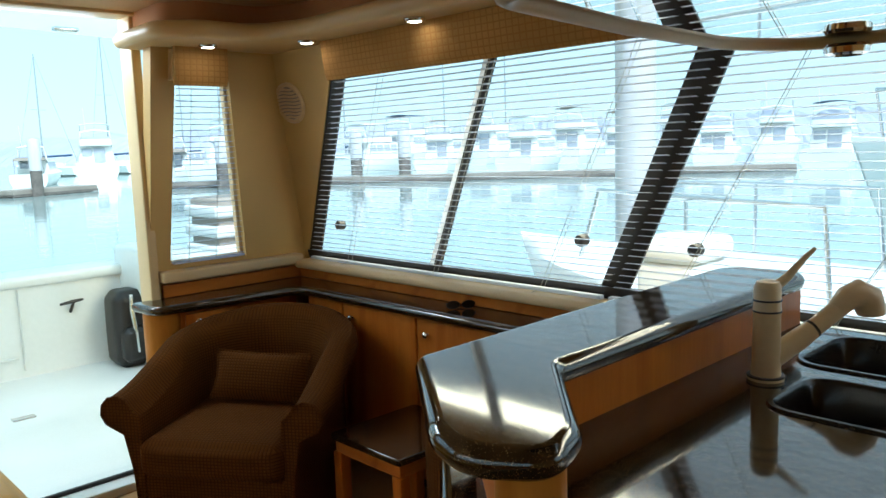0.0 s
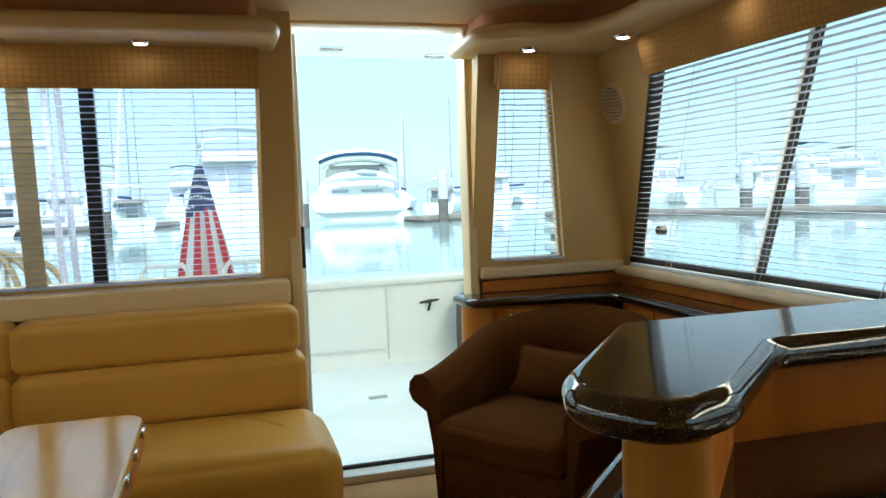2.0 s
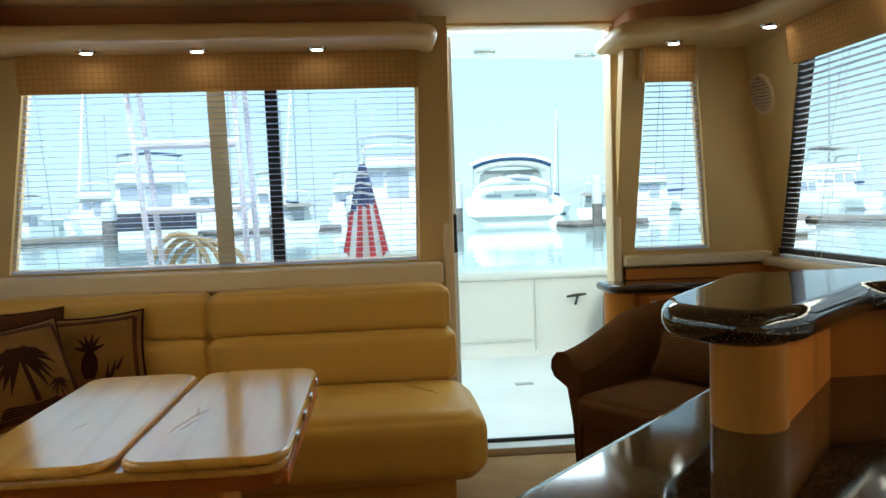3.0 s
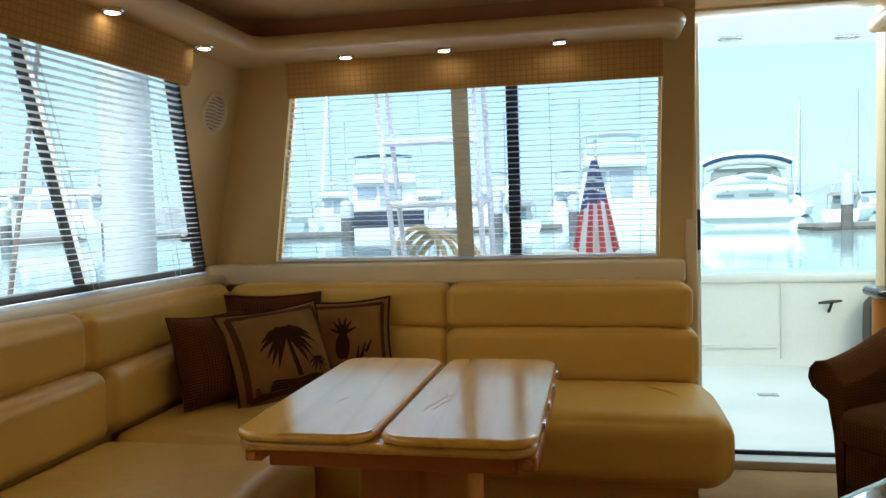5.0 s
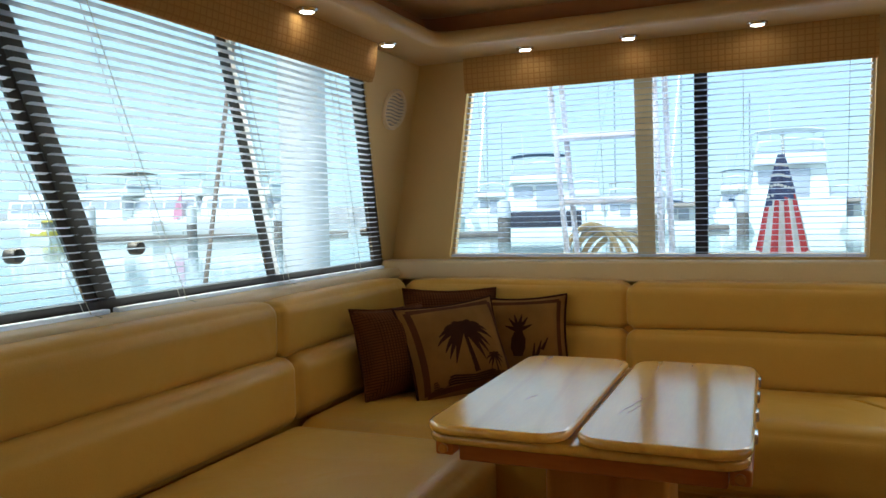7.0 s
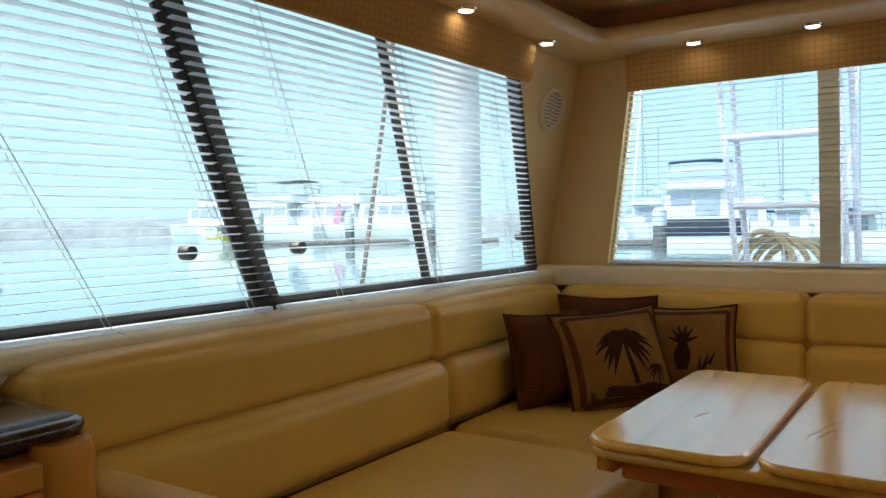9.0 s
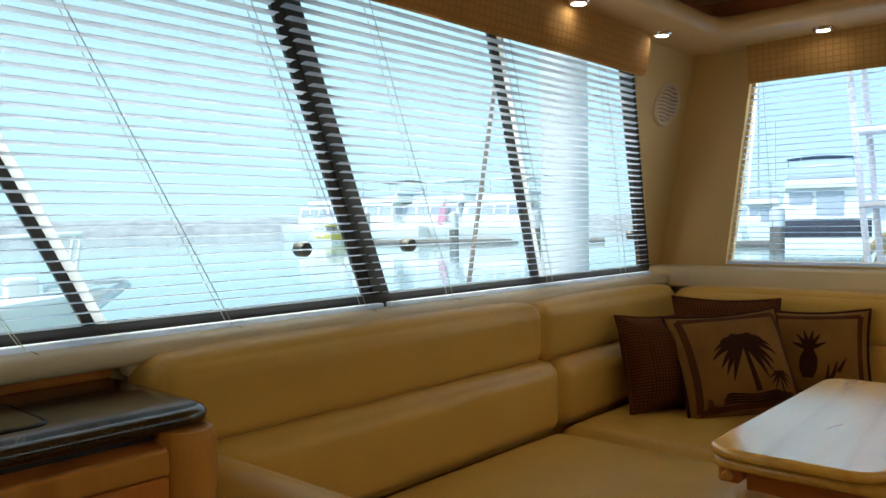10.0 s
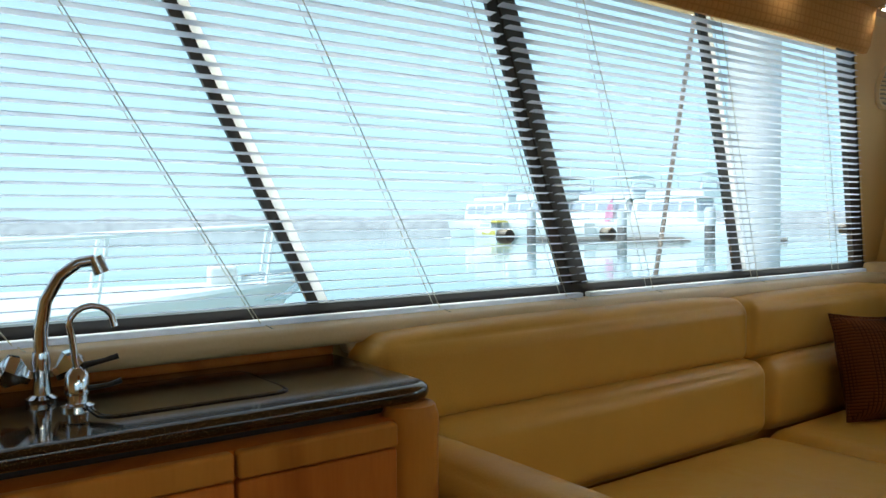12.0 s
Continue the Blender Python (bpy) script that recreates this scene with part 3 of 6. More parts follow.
# ---- aft windows ----
def aft_window(name, x0, x1, t0, t1, posts, label):
    w = tagged(new(name), label, "window", kind="structure")
    zb, zt = 0.922, 1.72
    for a, b, mat, d, th in posts:
        bm = slab(B(), [AP(a, zb, d), AP(b, zb, d), AP(b + 0.012, zt, d), AP(a + 0.012, zt, d)], (0, th, 0))
        part("mullion", bm, mat, w, "", False)
    for q in ([(x0, zb), (x1, zb), (x1, zb + 0.014), (x0, zb + 0.014)], [(x0, zb), (x0 + 0.014, zb), (t0 + 0.014, zt), (t0, zt)], [(x1 - 0.014, zb), (x1, zb), (t1, zt), (t1 - 0.014, zt)]):
        part("window_frame", slab(B(), [AP(x, z, -0.03) for x, z in q], (0, 0.03, 0)), TRIM, w, "", False)
    sheet("pane", [AP(x0, zb, -0.045), AP(x1, zb, -0.045), AP(t1, zt, -0.045), AP(t0, zt, -0.045)], PANE, w, "clear glass", (-0.4, 0, 1.2))
    return w


aft_window("window_3", -1.972, -0.158, -1.80, -0.148, [(-1.064, -0.988, POST, -0.004, 0.004), (-0.822, -0.770, BLACK, -0.02, 0.04)], "wide aft window with a cream post behind the sofa")
aft_window("window_4", 0.850, 1.220, 0.864, 1.105, [], "narrow aft window with a slanted edge")


def aft_blind(x0, x1, t0, t1, cords, z0=0.925, z1=1.70, pitch=0.0242):
    b = thing("venetian_blind", AP((x0 + x1) / 2, z0, 0.0), "open white venetian blind with thin level slats", "blind", "window blinds")
    inv = b.matrix_world.inverted()
    for i in range(int((z1 - z0) / pitch)):
        z = z0 + (i + 0.7) * pitch
        u = (z - 0.922) / 0.798
        bm, rows_v = B(), []
        for q in range(4):
            x = (x0 + (t0 - x0) * u + 0.01) * (1 - q / 3) + (x1 + (t1 - x1) * u - 0.01) * q / 3
            r = [AP(x, z, 0.0) + Vector((0, -e, c + e * 0.10 + 0.0012 * math.sin(i * 1.9 + q))) for e, c in ((-0.0115, 0.0), (0.0, 0.0018), (0.0115, 0.0))]
            rows_v.append([bm.verts.new(inv @ v) for v in r] + [bm.verts.new(inv @ (v - Vector((0, 0, 0.0007)))) for v in r[::-1]])
        for a, c in zip(rows_v, rows_v[1:]):
            for j in range(6):
                bm.faces.new((a[j - 1], a[j], c[j], c[j - 1]))
        bm.faces.new(rows_v[0])
        bm.faces.new(rows_v[-1][::-1])
        part("slat", bm, SLAT, b)
    bm = B()
    c0, c1 = inv @ AP(x0 + 0.01, z0, 0), inv @ AP(x1 - 0.01, z0, 0)
    rbox(bm, (c0.x, c0.y - 0.013, c0.z - 0.001), (c1.x, c0.y + 0.013, c0.z + 0.011), 0.004, 1, arc=2)
    part("bottom_rail", bm, SLAT, b)
    for cx in cords:
        bm = tube(B(), [inv @ AP(cx, z, 0.013) for z in (z0, z1)], 0.0011, 5)
        part("ladder_cord", bm, CORD, b)


aft_blind(-1.968, -0.160, -1.80, -0.150, (-1.75, -1.2, -0.62, -0.24))
aft_blind(0.852, 1.216, 0.864, 1.107, (0.93, 1.06))


# ---- cloth valances above the windows ----
def valance(name, P, a, b, s):
    v = thing(name, P((a + b) / 2, 1.69), "woven tan check cloth valance over the blind", "valance", "window valances")
    inv = v.matrix_world.inverted()
    bm = B()
    ring = []
    for q in range(25):
        t = a + (b - a) * q / 24
        wob = 0.003 * math.sin((t - a) * 9.0)
        ring.append([bm.verts.new(inv @ P(t, z, d + wob)) for z, d in ((1.84, 0.055), (1.76, 0.066), (1.70, 0.072), (1.676 + wob * 0.4, 0.066), (1.676, 0.052), (1.76, 0.046), (1.84, 0.035))])
    for p, q in zip(ring, ring[1:]):
        for j in range(7):
            bm.faces.new((p[j - 1], p[j], q[j], q[j - 1]))
    bm.faces.new(ring[0])
    bm.faces.new(ring[-1][::-1])
    part("cloth", bm, VALANCE, v)
    part("header_board", slab(B(), [inv @ P(a, 1.70, 0.0), inv @ P(b, 1.70, 0.0), inv @ P(b, 1.82, 0.0), inv @ P(a, 1.82, 0.0)], inv.to_3x3() @ (P(a, 1.7, 0.034) - P(a, 1.7, 0.0))), TRIM, v, "", False)


valance("valance", LP, 2.32, -2.0, 1)
valance("valance", RP, 2.40, -2.0, -1)
valance("valance", AP, -1.79, -0.150, 1)
valance("valance", AP, 0.835, 1.066, 1)


# ---- oval loudspeakers ----
def speaker(P, y, s):
    sp = thing("wall_speaker", P(y, 1.612), "round cream wall loudspeaker with a wavy grille", "speaker", "wall loudspeakers")
    base = Matrix.Translation((0, 0, 0)) @ Matrix.Rotation(s * math.pi / 2, 4, "Y") @ Matrix.Diagonal((0.86, 1.0, 1.0, 1.0))
    base = Matrix.Rotation(math.atan(0.27) * s, 4, "Y") @ base
    part("rim", lathe(B(), [(0.108, -0.004), (0.108, 0.006), (0.100, 0.014), (0.088, 0.010), (0.086, 0.003)], 36, base), IVORY, sp)
    part("cone", lathe(B(), [(0.087, 0.0), (0.087, 0.0035), (0.03, 0.004)], 32, base), CANVAS, sp, "dim recess behind the grille")
    for i in range(9):
        v = -0.072 + i * 0.018
        h = math.sqrt(max(0.0, 0.088 ** 2 - v * v))
        pts = [base @ Vector((-(v + 0.004 * math.sin(q / 8 * 6.3)), -h + 2 * h * q / 8, 0.008)) for q in range(9)]
        part("grille_bar", tube(B(), pts, 0.0052, 6), IVORY, sp)


speaker(LP, 2.68, 1)
speaker(RP, 2.80, -1)


# ---- corner sofa ----
sofa = thing("corner_sofa", (-1.6, 2.2, 0), "tan leather corner sofa with rolled backs round the table", "sofa")
S = sofa.matrix_world.inverted()
CUSH = [
    ("back_top", (-2.26, 0.375, 0.640), (-2.085, 1.755, 0.846), 0.05, LEATHER), ("back_bottom", (-2.26, 0.40, 0.41), (-2.045, 1.795, 0.650), 0.05, LEATHER),
    ("back_top", (-2.26, 1.759, 0.640), (-2.09, 2.78, 0.838), 0.045, LEATHER), ("back_bottom", (-2.26, 1.799, 0.41), (-2.05, 2.75, 0.642), 0.06, LEATHER),
    ("back_top", (-2.10, 2.765, 0.632), (-1.074, 2.93, 0.826), 0.04, LEATHER), ("back_bottom", (-2.10, 2.735, 0.41), (-1.074, 2.93, 0.636), 0.04, LEATHER),
    ("back_top", (-1.070, 2.75, 0.634), (-0.055, 2.925, 0.826), 0.04, LEATHER), ("back_bottom", (-1.070, 2.72, 0.41), (-0.035, 2.925, 0.638), 0.04, LEATHER)]
for nm, lo, hi, r, mat in CUSH:
    part(nm, rbox(B(), S @ Vector(lo), S @ Vector(hi), r, 8, 0.012, arc=6), mat, sofa)
for lo, hi, r, bg in (((-2.07, 0.50, 0.20), (-1.30, 1.775, 0.425), 0.075, 0.014), ((-2.07, 1.779, 0.20), (-1.12, 2.76, 0.428), 0.06, 0.008), ((-1.116, 2.165, 0.17), (0.018, 2.76, 0.428), 0.085, 0.014)):
    part("seat_cushion", rbox(B(), S @ Vector(lo), S @ Vector(hi), r, 8, bg, arc=6), SEAT_LEATHER, sofa)
part("armrest", rbox(B(), S @ Vector((-2.10, 0.358, 0.10)), S @ Vector((-1.36, 0.505, 0.648)), 0.07, 6, 0.008, arc=6), LEATHER, sofa)
bm = B()
box(bm, S @ Vector((-2.24, 0.40, 0)), S @ Vector((-1.42, 2.70, 0.24)))
box(bm, S @ Vector((-1.42, 2.27, 0)), S @ Vector((-0.09, 2.90, 0.2)))
box(bm, S @ Vector((-2.24, 2.70, 0)), S @ Vector((-1.42, 2.90, 0.24)))
box(bm, S @ Vector((-2.25, 0.42, 0.24)), S @ Vector((-2.13, 2.9, 0.79)))
box(bm, S @ Vector((-2.13, 2.80, 0.2)), S @ Vector((-0.10, 2.92, 0.78)))
part("plinth", bm, LEATHER, sofa, "", False)
bm = tube(B(), [S @ Vector((-0.31, 2.63, 0.433)), S @ Vector((-0.22, 2.56, 0.438)), S @ Vector((-0.15, 2.47, 0.437)), S @ Vector((-0.125, 2.43, 0.432))], [0.003, 0.009, 0.008, 0.003], 8)
part("seat_crease", bm, SEAT_LEATHER, sofa, "raised crease in the seat leather")



# ---- cushions ----
def pillow_depth(u, v, t):
    return t * (max(0.0, 1 - abs(u) ** 2.6) * max(0.0, 1 - abs(v) ** 2.6)) ** 0.62


def pillow_point(u, v, w, h, t, front=True):
    pin = 1 - 0.09 * (1 - u * u) * v * v
    pin2 = 1 - 0.09 * (1 - v * v) * u * u
    d = pillow_depth(u, v, t)
    d += 0.003 * math.sin(5 * u + 3 * v) * (1 - u * u) * (1 - v * v)
    return Vector((u * w / 2 * pin2, -d if front else d, v * h / 2 * pin))


def pillow(name, m, w, h, t, face, edge, label, back=None):
    ob = thing(name, (0, 0, 0), label, "cushion", "sofa cushions" if name == "throw_pillow" else "")
    ob.matrix_world = m
    bm = B()
    n = 16
    for front in (True, False):
        g = [[bm.verts.new(pillow_point(-1 + 2 * i / n, -1 + 2 * j / n, w, h, t, front)) for j in range(n + 1)] for i in range(n + 1)]
        for i in range(n):
            for j in range(n):
                bm.faces.new((g[i][j], g[i + 1][j], g[i + 1][j + 1], g[i][j + 1]))
    bmesh.ops.remove_doubles(bm, verts=bm.verts, dist=0.0006)
    part("cover", bm, face, ob)
    rim = []
    for a, b in (((-1, -1), (1, -1)), ((1, -1), (1, 1)), ((1, 1), (-1, 1)), ((-1, 1), (-1, -1))):
        for q in range(10):
            u, v = a[0] + (b[0] - a[0]) * q / 10, a[1] + (b[1] - a[1]) * q / 10
            rim.append(pillow_point(u, v, w, h, 0))
    part("piping", tube(B(), rim + rim[:1], 0.006, 6), edge, ob, "corded edge")
    return ob


def motif(ob, dims, strokes, mat, name, lift=0.002):
    """Flat woven shapes that lie on a cushion's face: strokes of (u, v, half width)."""
    w, h, t = dims
    bm = B()
    for st in strokes:
        prev = None
        for i, (u, v, r) in enumerate(st):
            a, b = st[max(i - 1, 0)], st[min(i + 1, len(st) - 1)]
            d = Vector((b[0] - a[0], b[1] - a[1]))
            nrm = Vector((-d.y, d.x)).normalized() * r
            q = []
            for sgn in (1, 0, -1):
                uu, vv = u + nrm.x * sgn, v + nrm.y * sgn
                p = pillow_point(max(-1, min(1, uu)), max(-1, min(1, vv)), w, h, t)
                q.append(bm.verts.new(p + Vector((0, -lift, 0))))
            if prev:
                for k in (0, 1):
                    bm.faces.new((prev[k], prev[k + 1], q[k + 1], q[k]))
            prev = q
    tagged(part(name, bm, mat, ob, "", False), kind="stuff")


P_BROWN = woven("pillow_brown", (0.13, 0.040, 0.010), (0.05, 0.014, 0.004), 0.012, 0.95, 0.8, mortar=0.2)
P_TAN = material("pillow_tan", (0.26, 0.115, 0.024), 0.95, 0, (0.19, 0.078, 0.015), 8, 500, 0.5, spec=0.1)
P_DARK = material("pillow_motif", (0.035, 0.011, 0.005), 0.95, 0, (0.05, 0.016, 0.007), 10, 400, 0.3, spec=0.1)
P_GREEN = material("pillow_border", (0.10, 0.032, 0.009), 0.95, 0, (0.065, 0.020, 0.006), 10, 400, 0.3, spec=0.1)


def palm(cx, cy, sc, fronds=11):
    out = []
    trunk = [(cx + sc * (0.10 * (1 - q) ** 1.5 + 0.02) + 0.03 * sc, cy - sc * 0.95 * (1 - q), sc * (0.055 - 0.025 * q)) for q in (0, 0.2, 0.4, 0.6, 0.8, 1.0)]
    out.append([(cx + (x - cx) * 1.0, y, r) for x, y, r in trunk])
    for k in range(fronds):
        a = math.radians(-50 + 280 * k / (fronds - 1))
        ln = sc * (0.62 if 0.2 < k / (fronds - 1) < 0.8 else 0.50)
        st = []
        for q in range(7):
            f = q / 6
            st.append((cx + 0.04 * sc + math.cos(a) * ln * f, cy + math.sin(a) * ln * f * 0.9 - sc * 0.36 * f * f, sc * 0.050 * math.sin(math.pi * (0.12 + 0.86 * f)) + 0.004))
        out.append(st)
    return out


def border(k, r):
    run = [-k + 2 * k * i / 12 for i in range(13)]
    return [[(u, -k, r) for u in run], [(k, u, r) for u in run], [(u, k, r) for u in run], [(-k, u, r) for u in run]]


pm = Matrix.Translation((-1.893, 2.240, 0.600)) @ Matrix.Rotation(radians(64), 4, "Z") @ Matrix.Rotation(radians(-17), 4, "X") @ Matrix.Rotation(radians(1), 4, "Y")
pillow("throw_pillow", pm, 0.36, 0.36, 0.10, P_BROWN, P_BROWN, "plain dark brown ribbed cushion leaning on the sofa back")
pm = Matrix.Translation((-1.79, 2.58, 0.635)) @ Matrix.Rotation(radians(38), 4, "Z") @ Matrix.Rotation(radians(-12), 4, "X") @ Matrix.Rotation(radians(2), 4, "Y")
pillow("throw_pillow", pm, 0.42, 0.36, 0.06, P_BROWN, P_BROWN, "dark brown cushion tucked in the sofa corner")
pm = Matrix.Translation((-1.48, 2.655, 0.605)) @ Matrix.Rotation(radians(10), 4, "Z") @ Matrix.Rotation(radians(-15), 4, "X") @ Matrix.Rotation(radians(-3), 4, "Y")
pine = pillow("throw_pillow", pm, 0.36, 0.35, 0.075, P_TAN, P_DARK, "tan tapestry cushion with a pineapple motif and brown border")
dims = (0.36, 0.35, 0.075)
body = [[(-0.16, -0.5, 0.10), (-0.15, -0.3, 0.17), (-0.13, -0.08, 0.17), (-0.12, 0.12, 0.08)]]
leafs = [[(-0.12, 0.10, 0.03), (-0.12 + 0.30 * math.cos(a) * 0.5, 0.10 + 0.2 * math.sin(a), 0.045), (-0.12 + 0.34 * math.cos(a), 0.10 + 0.42 * math.sin(a), 0.01)] for a in [math.radians(d) for d in (20, 50, 75, 105, 130, 160)]]
low = [[(0.1 + 0.05 * k, -0.72, 0.03), (0.2 + 0.12 * k, -0.5 + 0.1 * k, 0.04), (0.24 + 0.16 * k, -0.2 + 0.06 * k, 0.01)] for k in range(3)] + [[(-0.7, -0.72, 0.06), (0.0, -0.76, 0.08), (0.7, -0.72, 0.05)]]
motif(pine, dims, body + leafs + low, P_DARK, "pineapple_motif")
motif(pine, dims, border(0.84, 0.05), P_GREEN, "woven_border")
pm = Matrix.Translation((-1.672, 2.338, 0.598)) @ Matrix.Rotation(radians(50), 4, "Z") @ Matrix.Rotation(radians(-26), 4, "X") @ Matrix.Rotation(radians(-3), 4, "Y")
pal = pillow("throw_pillow", pm, 0.45, 0.40, 0.09, P_TAN, P_DARK, "tan tapestry cushion with a palm tree motif and brown border")
dims = (0.45, 0.40, 0.09)
motif(pal, dims, palm(-0.02, 0.26, 0.90, 15) + palm(0.50, -0.34, 0.36, 9) + [[(-0.74, -0.66 - 0.04 * k, 0.012), (-0.35, -0.60 - 0.05 * k, 0.022), (0.05, -0.66 - 0.04 * k, 0.016), (0.4, -0.62 - 0.05 * k, 0.024), (0.74, -0.68 - 0.03 * k, 0.012)] for k in range(4)], P_DARK, "palm_motif")
motif(pal, dims, border(0.85, 0.055), P_GREEN, "woven_border")


# ---- folding table ----
table = thing("folding_table", (-0.905, 1.56, 0), "varnished ash table with two folded leaves on a pedestal", "table")
LEAF = ((-1.272, -0.931), (-0.917, -0.555))
for x0, x1 in LEAF:
    o = fillet([(x0 + 0.905, -0.445), (x1 + 0.905, -0.445), (x1 + 0.905, 0.455), (x0 + 0.905, 0.455)], 0.08, 6)
    part("leaf", prism(B(), o, eased(0.634, 0.657, 0.010, 4)), TABLE, table, "pale grained tabletop leaf")
for cx, cy, ln, lean in ((0.05, -0.24, 0.22, 0.05), (0.085, -0.10, 0.10, -0.02), (0.07, -0.22, 0.12, 0.03), (-0.20, -0.16, 0.07, 0.02)):
    pts = [(cx + lean * (k / 10) ** 1.6 + 0.0025 * math.sin(k * 1.3 + cx * 40), cy + ln * k / 10, 0.6571) for k in range(11)]
    part("grain_crack", tube(B(), pts, [0.0002 + 0.0007 * math.sin(math.pi * k / 10) for k in range(11)], 5), CHERRY_X, table, "dark hairline crack in the leaf")
o = fillet([(-0.365, -0.43), (0.345, -0.43), (0.345, 0.44), (-0.365, 0.44)], 0.07, 6)
part("lower_top", prism(B(), o, eased(0.608, 0.633, 0.011, 4)), TABLE, table)
part("apron", rbox(B(), (-0.30, -0.37, 0.555), (0.30, 0.38, 0.609), 0.006, 1, arc=2), CHERRY_X, table)
for sx in (-1, 1):
    part("slide", rbox(B(), (sx * 0.325 - 0.022, -0.40, 0.574), (sx * 0.325 + 0.022, 0.40, 0.609), 0.006, 1, arc=2), CHERRY_X, table)
    part("slide_knob", lathe(B(), [(0.011, 0.0), (0.012, 0.008), (0.008, 0.012)], 12, Matrix.Translation((sx * 0.325, -0.40, 0.591)) @ Matrix.Rotation(math.pi / 2, 4, "X")), MAPLE, table)
for k in range(4):
    part("hinge", rbox(B(), (0.346, -0.26 + 0.19 * k, 0.622), (0.356, -0.21 + 0.19 * k, 0.646), 0.003, 1, arc=1), STEEL, table, "steel hinge")
o = fillet([(-0.17, -0.10), (0.15, -0.10), (0.15, 0.12), (-0.17, 0.12)], 0.03, 4)
part("pedestal", prism(B(), o, [(0, 0.03), (0, 0.556)]), MAPLE, table)
o = fillet([(-0.27, -0.26), (0.27, -0.26), (0.27, 0.26), (-0.27, 0.26)], 0.06, 4)
part("foot", prism(B(), o, eased(0.0, 0.035, 0.01)), MAPLE, table)


# ---- tub chair ----
chair = thing("tub_chair", (0.87, 2.41, 0), "brown checked tub chair with rolled arms in the corner", "armchair", rz=-55)
path = [(Vector((-0.315, -0.36 + 0.40 * i / 8)), Vector((-1, 0)), i / 8 * 0.28) for i in range(8)]
for i in range(25):
    a = math.pi - math.pi * i / 24
    path.append((Vector((0.315 * math.cos(a), 0.04 + 0.33 * math.sin(a))), Vector((math.cos(a), math.sin(a))), 0.28 + 0.44 * i / 24))
path += [(Vector((0.315, 0.04 - 0.40 * i / 8)), Vector((1, 0)), 0.72 + i / 8 * 0.28) for i in range(1, 9)]
bm, rings = B(), []
for p, nrm, s in path:
    lift = 0.5 - 0.5 * math.cos(2 * math.pi * min(max(s, 0.0), 1.0))
    zt = 0.565 + 0.185 * lift ** 0.9
    fl = 0.02 + 0.02 * (1 - lift)
    tuck = 1 - lift
    sec = [(-0.05, 0.12), (-0.052, zt - 0.16), (-0.048, zt - 0.07)]
    sec += [(0.012 + fl * 0.6 + 0.058 * math.cos(a), zt - 0.058 + 0.058 * math.sin(a)) for a in [math.radians(d) for d in (165, 130, 95, 60, 25, -10, -45, -80)]]
    sec += [(0.028 - 0.02 * tuck, zt - 0.135), (0.03 - 0.048 * tuck, 0.30), (0.012 - 0.045 * tuck, 0.10), (-0.038 * tuck, 0.025)]
    ARM_END = sec[1:]
    rings.append([bm.verts.new(Vector((*(p + nrm * d), z))) for d, z in sec])
for a, b in zip(rings, rings[1:]):
    for j in range(len(a) - 1):
        bm.faces.new((a[j], a[j + 1], b[j + 1], b[j]))
    bm.faces.new((a[-1], a[0], b[0], b[-1]))
bm.faces.new(rings[0])
bm.faces.new(rings[-1][::-1])
part("shell", bm, CHAIR, chair)
part("seat_cushion", rbox(B(), (-0.262, -0.40, 0.285), (0.262, 0.30, 0.415), 0.04, 8, 0.018, arc=5), CHAIR, chair)
part("front_panel", rbox(B(), (-0.272, -0.355, 0.02), (0.272, 0.25, 0.285), 0.02, 3, 0.0, arc=3), CHAIR, chair)
for e in (-1, 1):
    bm = tube(B(), [Vector((e * (0.315 + d), -0.361, z)) for d, z in ARM_END], 0.0055, 6)
    part("piping", bm, CHAIR, chair)
pm = chair.matrix_world @ Matrix.Translation((0.02, 0.03, 0.53)) @ Matrix.Rotation(radians(-22), 4, "X") @ Matrix.Rotation(radians(2), 4, "Y")
pillow("lumbar_pillow", pm, 0.40, 0.19, 0.05, CHAIR, CHAIR, "small brown checked cushion on the tub chair")

# ---- upholstered stool and side table ----
stool = thing("upholstered_stool", (1.10, 1.40, 0), "brown checked round stool beside the side table", "stool")
part("seat", lathe(B(), [(0.17, 0.03), (0.185, 0.08), (0.19, 0.45), (0.185, 0.52), (0.16, 0.55), (0.08, 0.56)], 28), CHAIR, stool)
part("base", lathe(B(), [(0.16, 0.0), (0.165, 0.03)], 24), BLACK, stool)
side = thing("side_table", (1.12, 1.79, 0), "low side table with a dark stone top and cherry legs", "table")
o = fillet([(-0.20, -0.18), (0.21, -0.18), (0.21, 0.20), (-0.20, 0.20)], 0.02, 4)
part("top", prism(B(), o, eased(0.378, 0.402, 0.006)), GRANITE, side)
part("apron", rbox(B(), (-0.185, -0.165, 0.33), (0.195, 0.185, 0.379), 0.004, 1, arc=1), CHERRY_X, side)
for x in (-0.17, 0.18):
    for y in (-0.15, 0.17):
        part("leg", rbox(B(), (x - 0.022, y - 0.022, 0.0), (x + 0.022, y + 0.022, 0.335), 0.005, 1, arc=2), CHERRY, side)


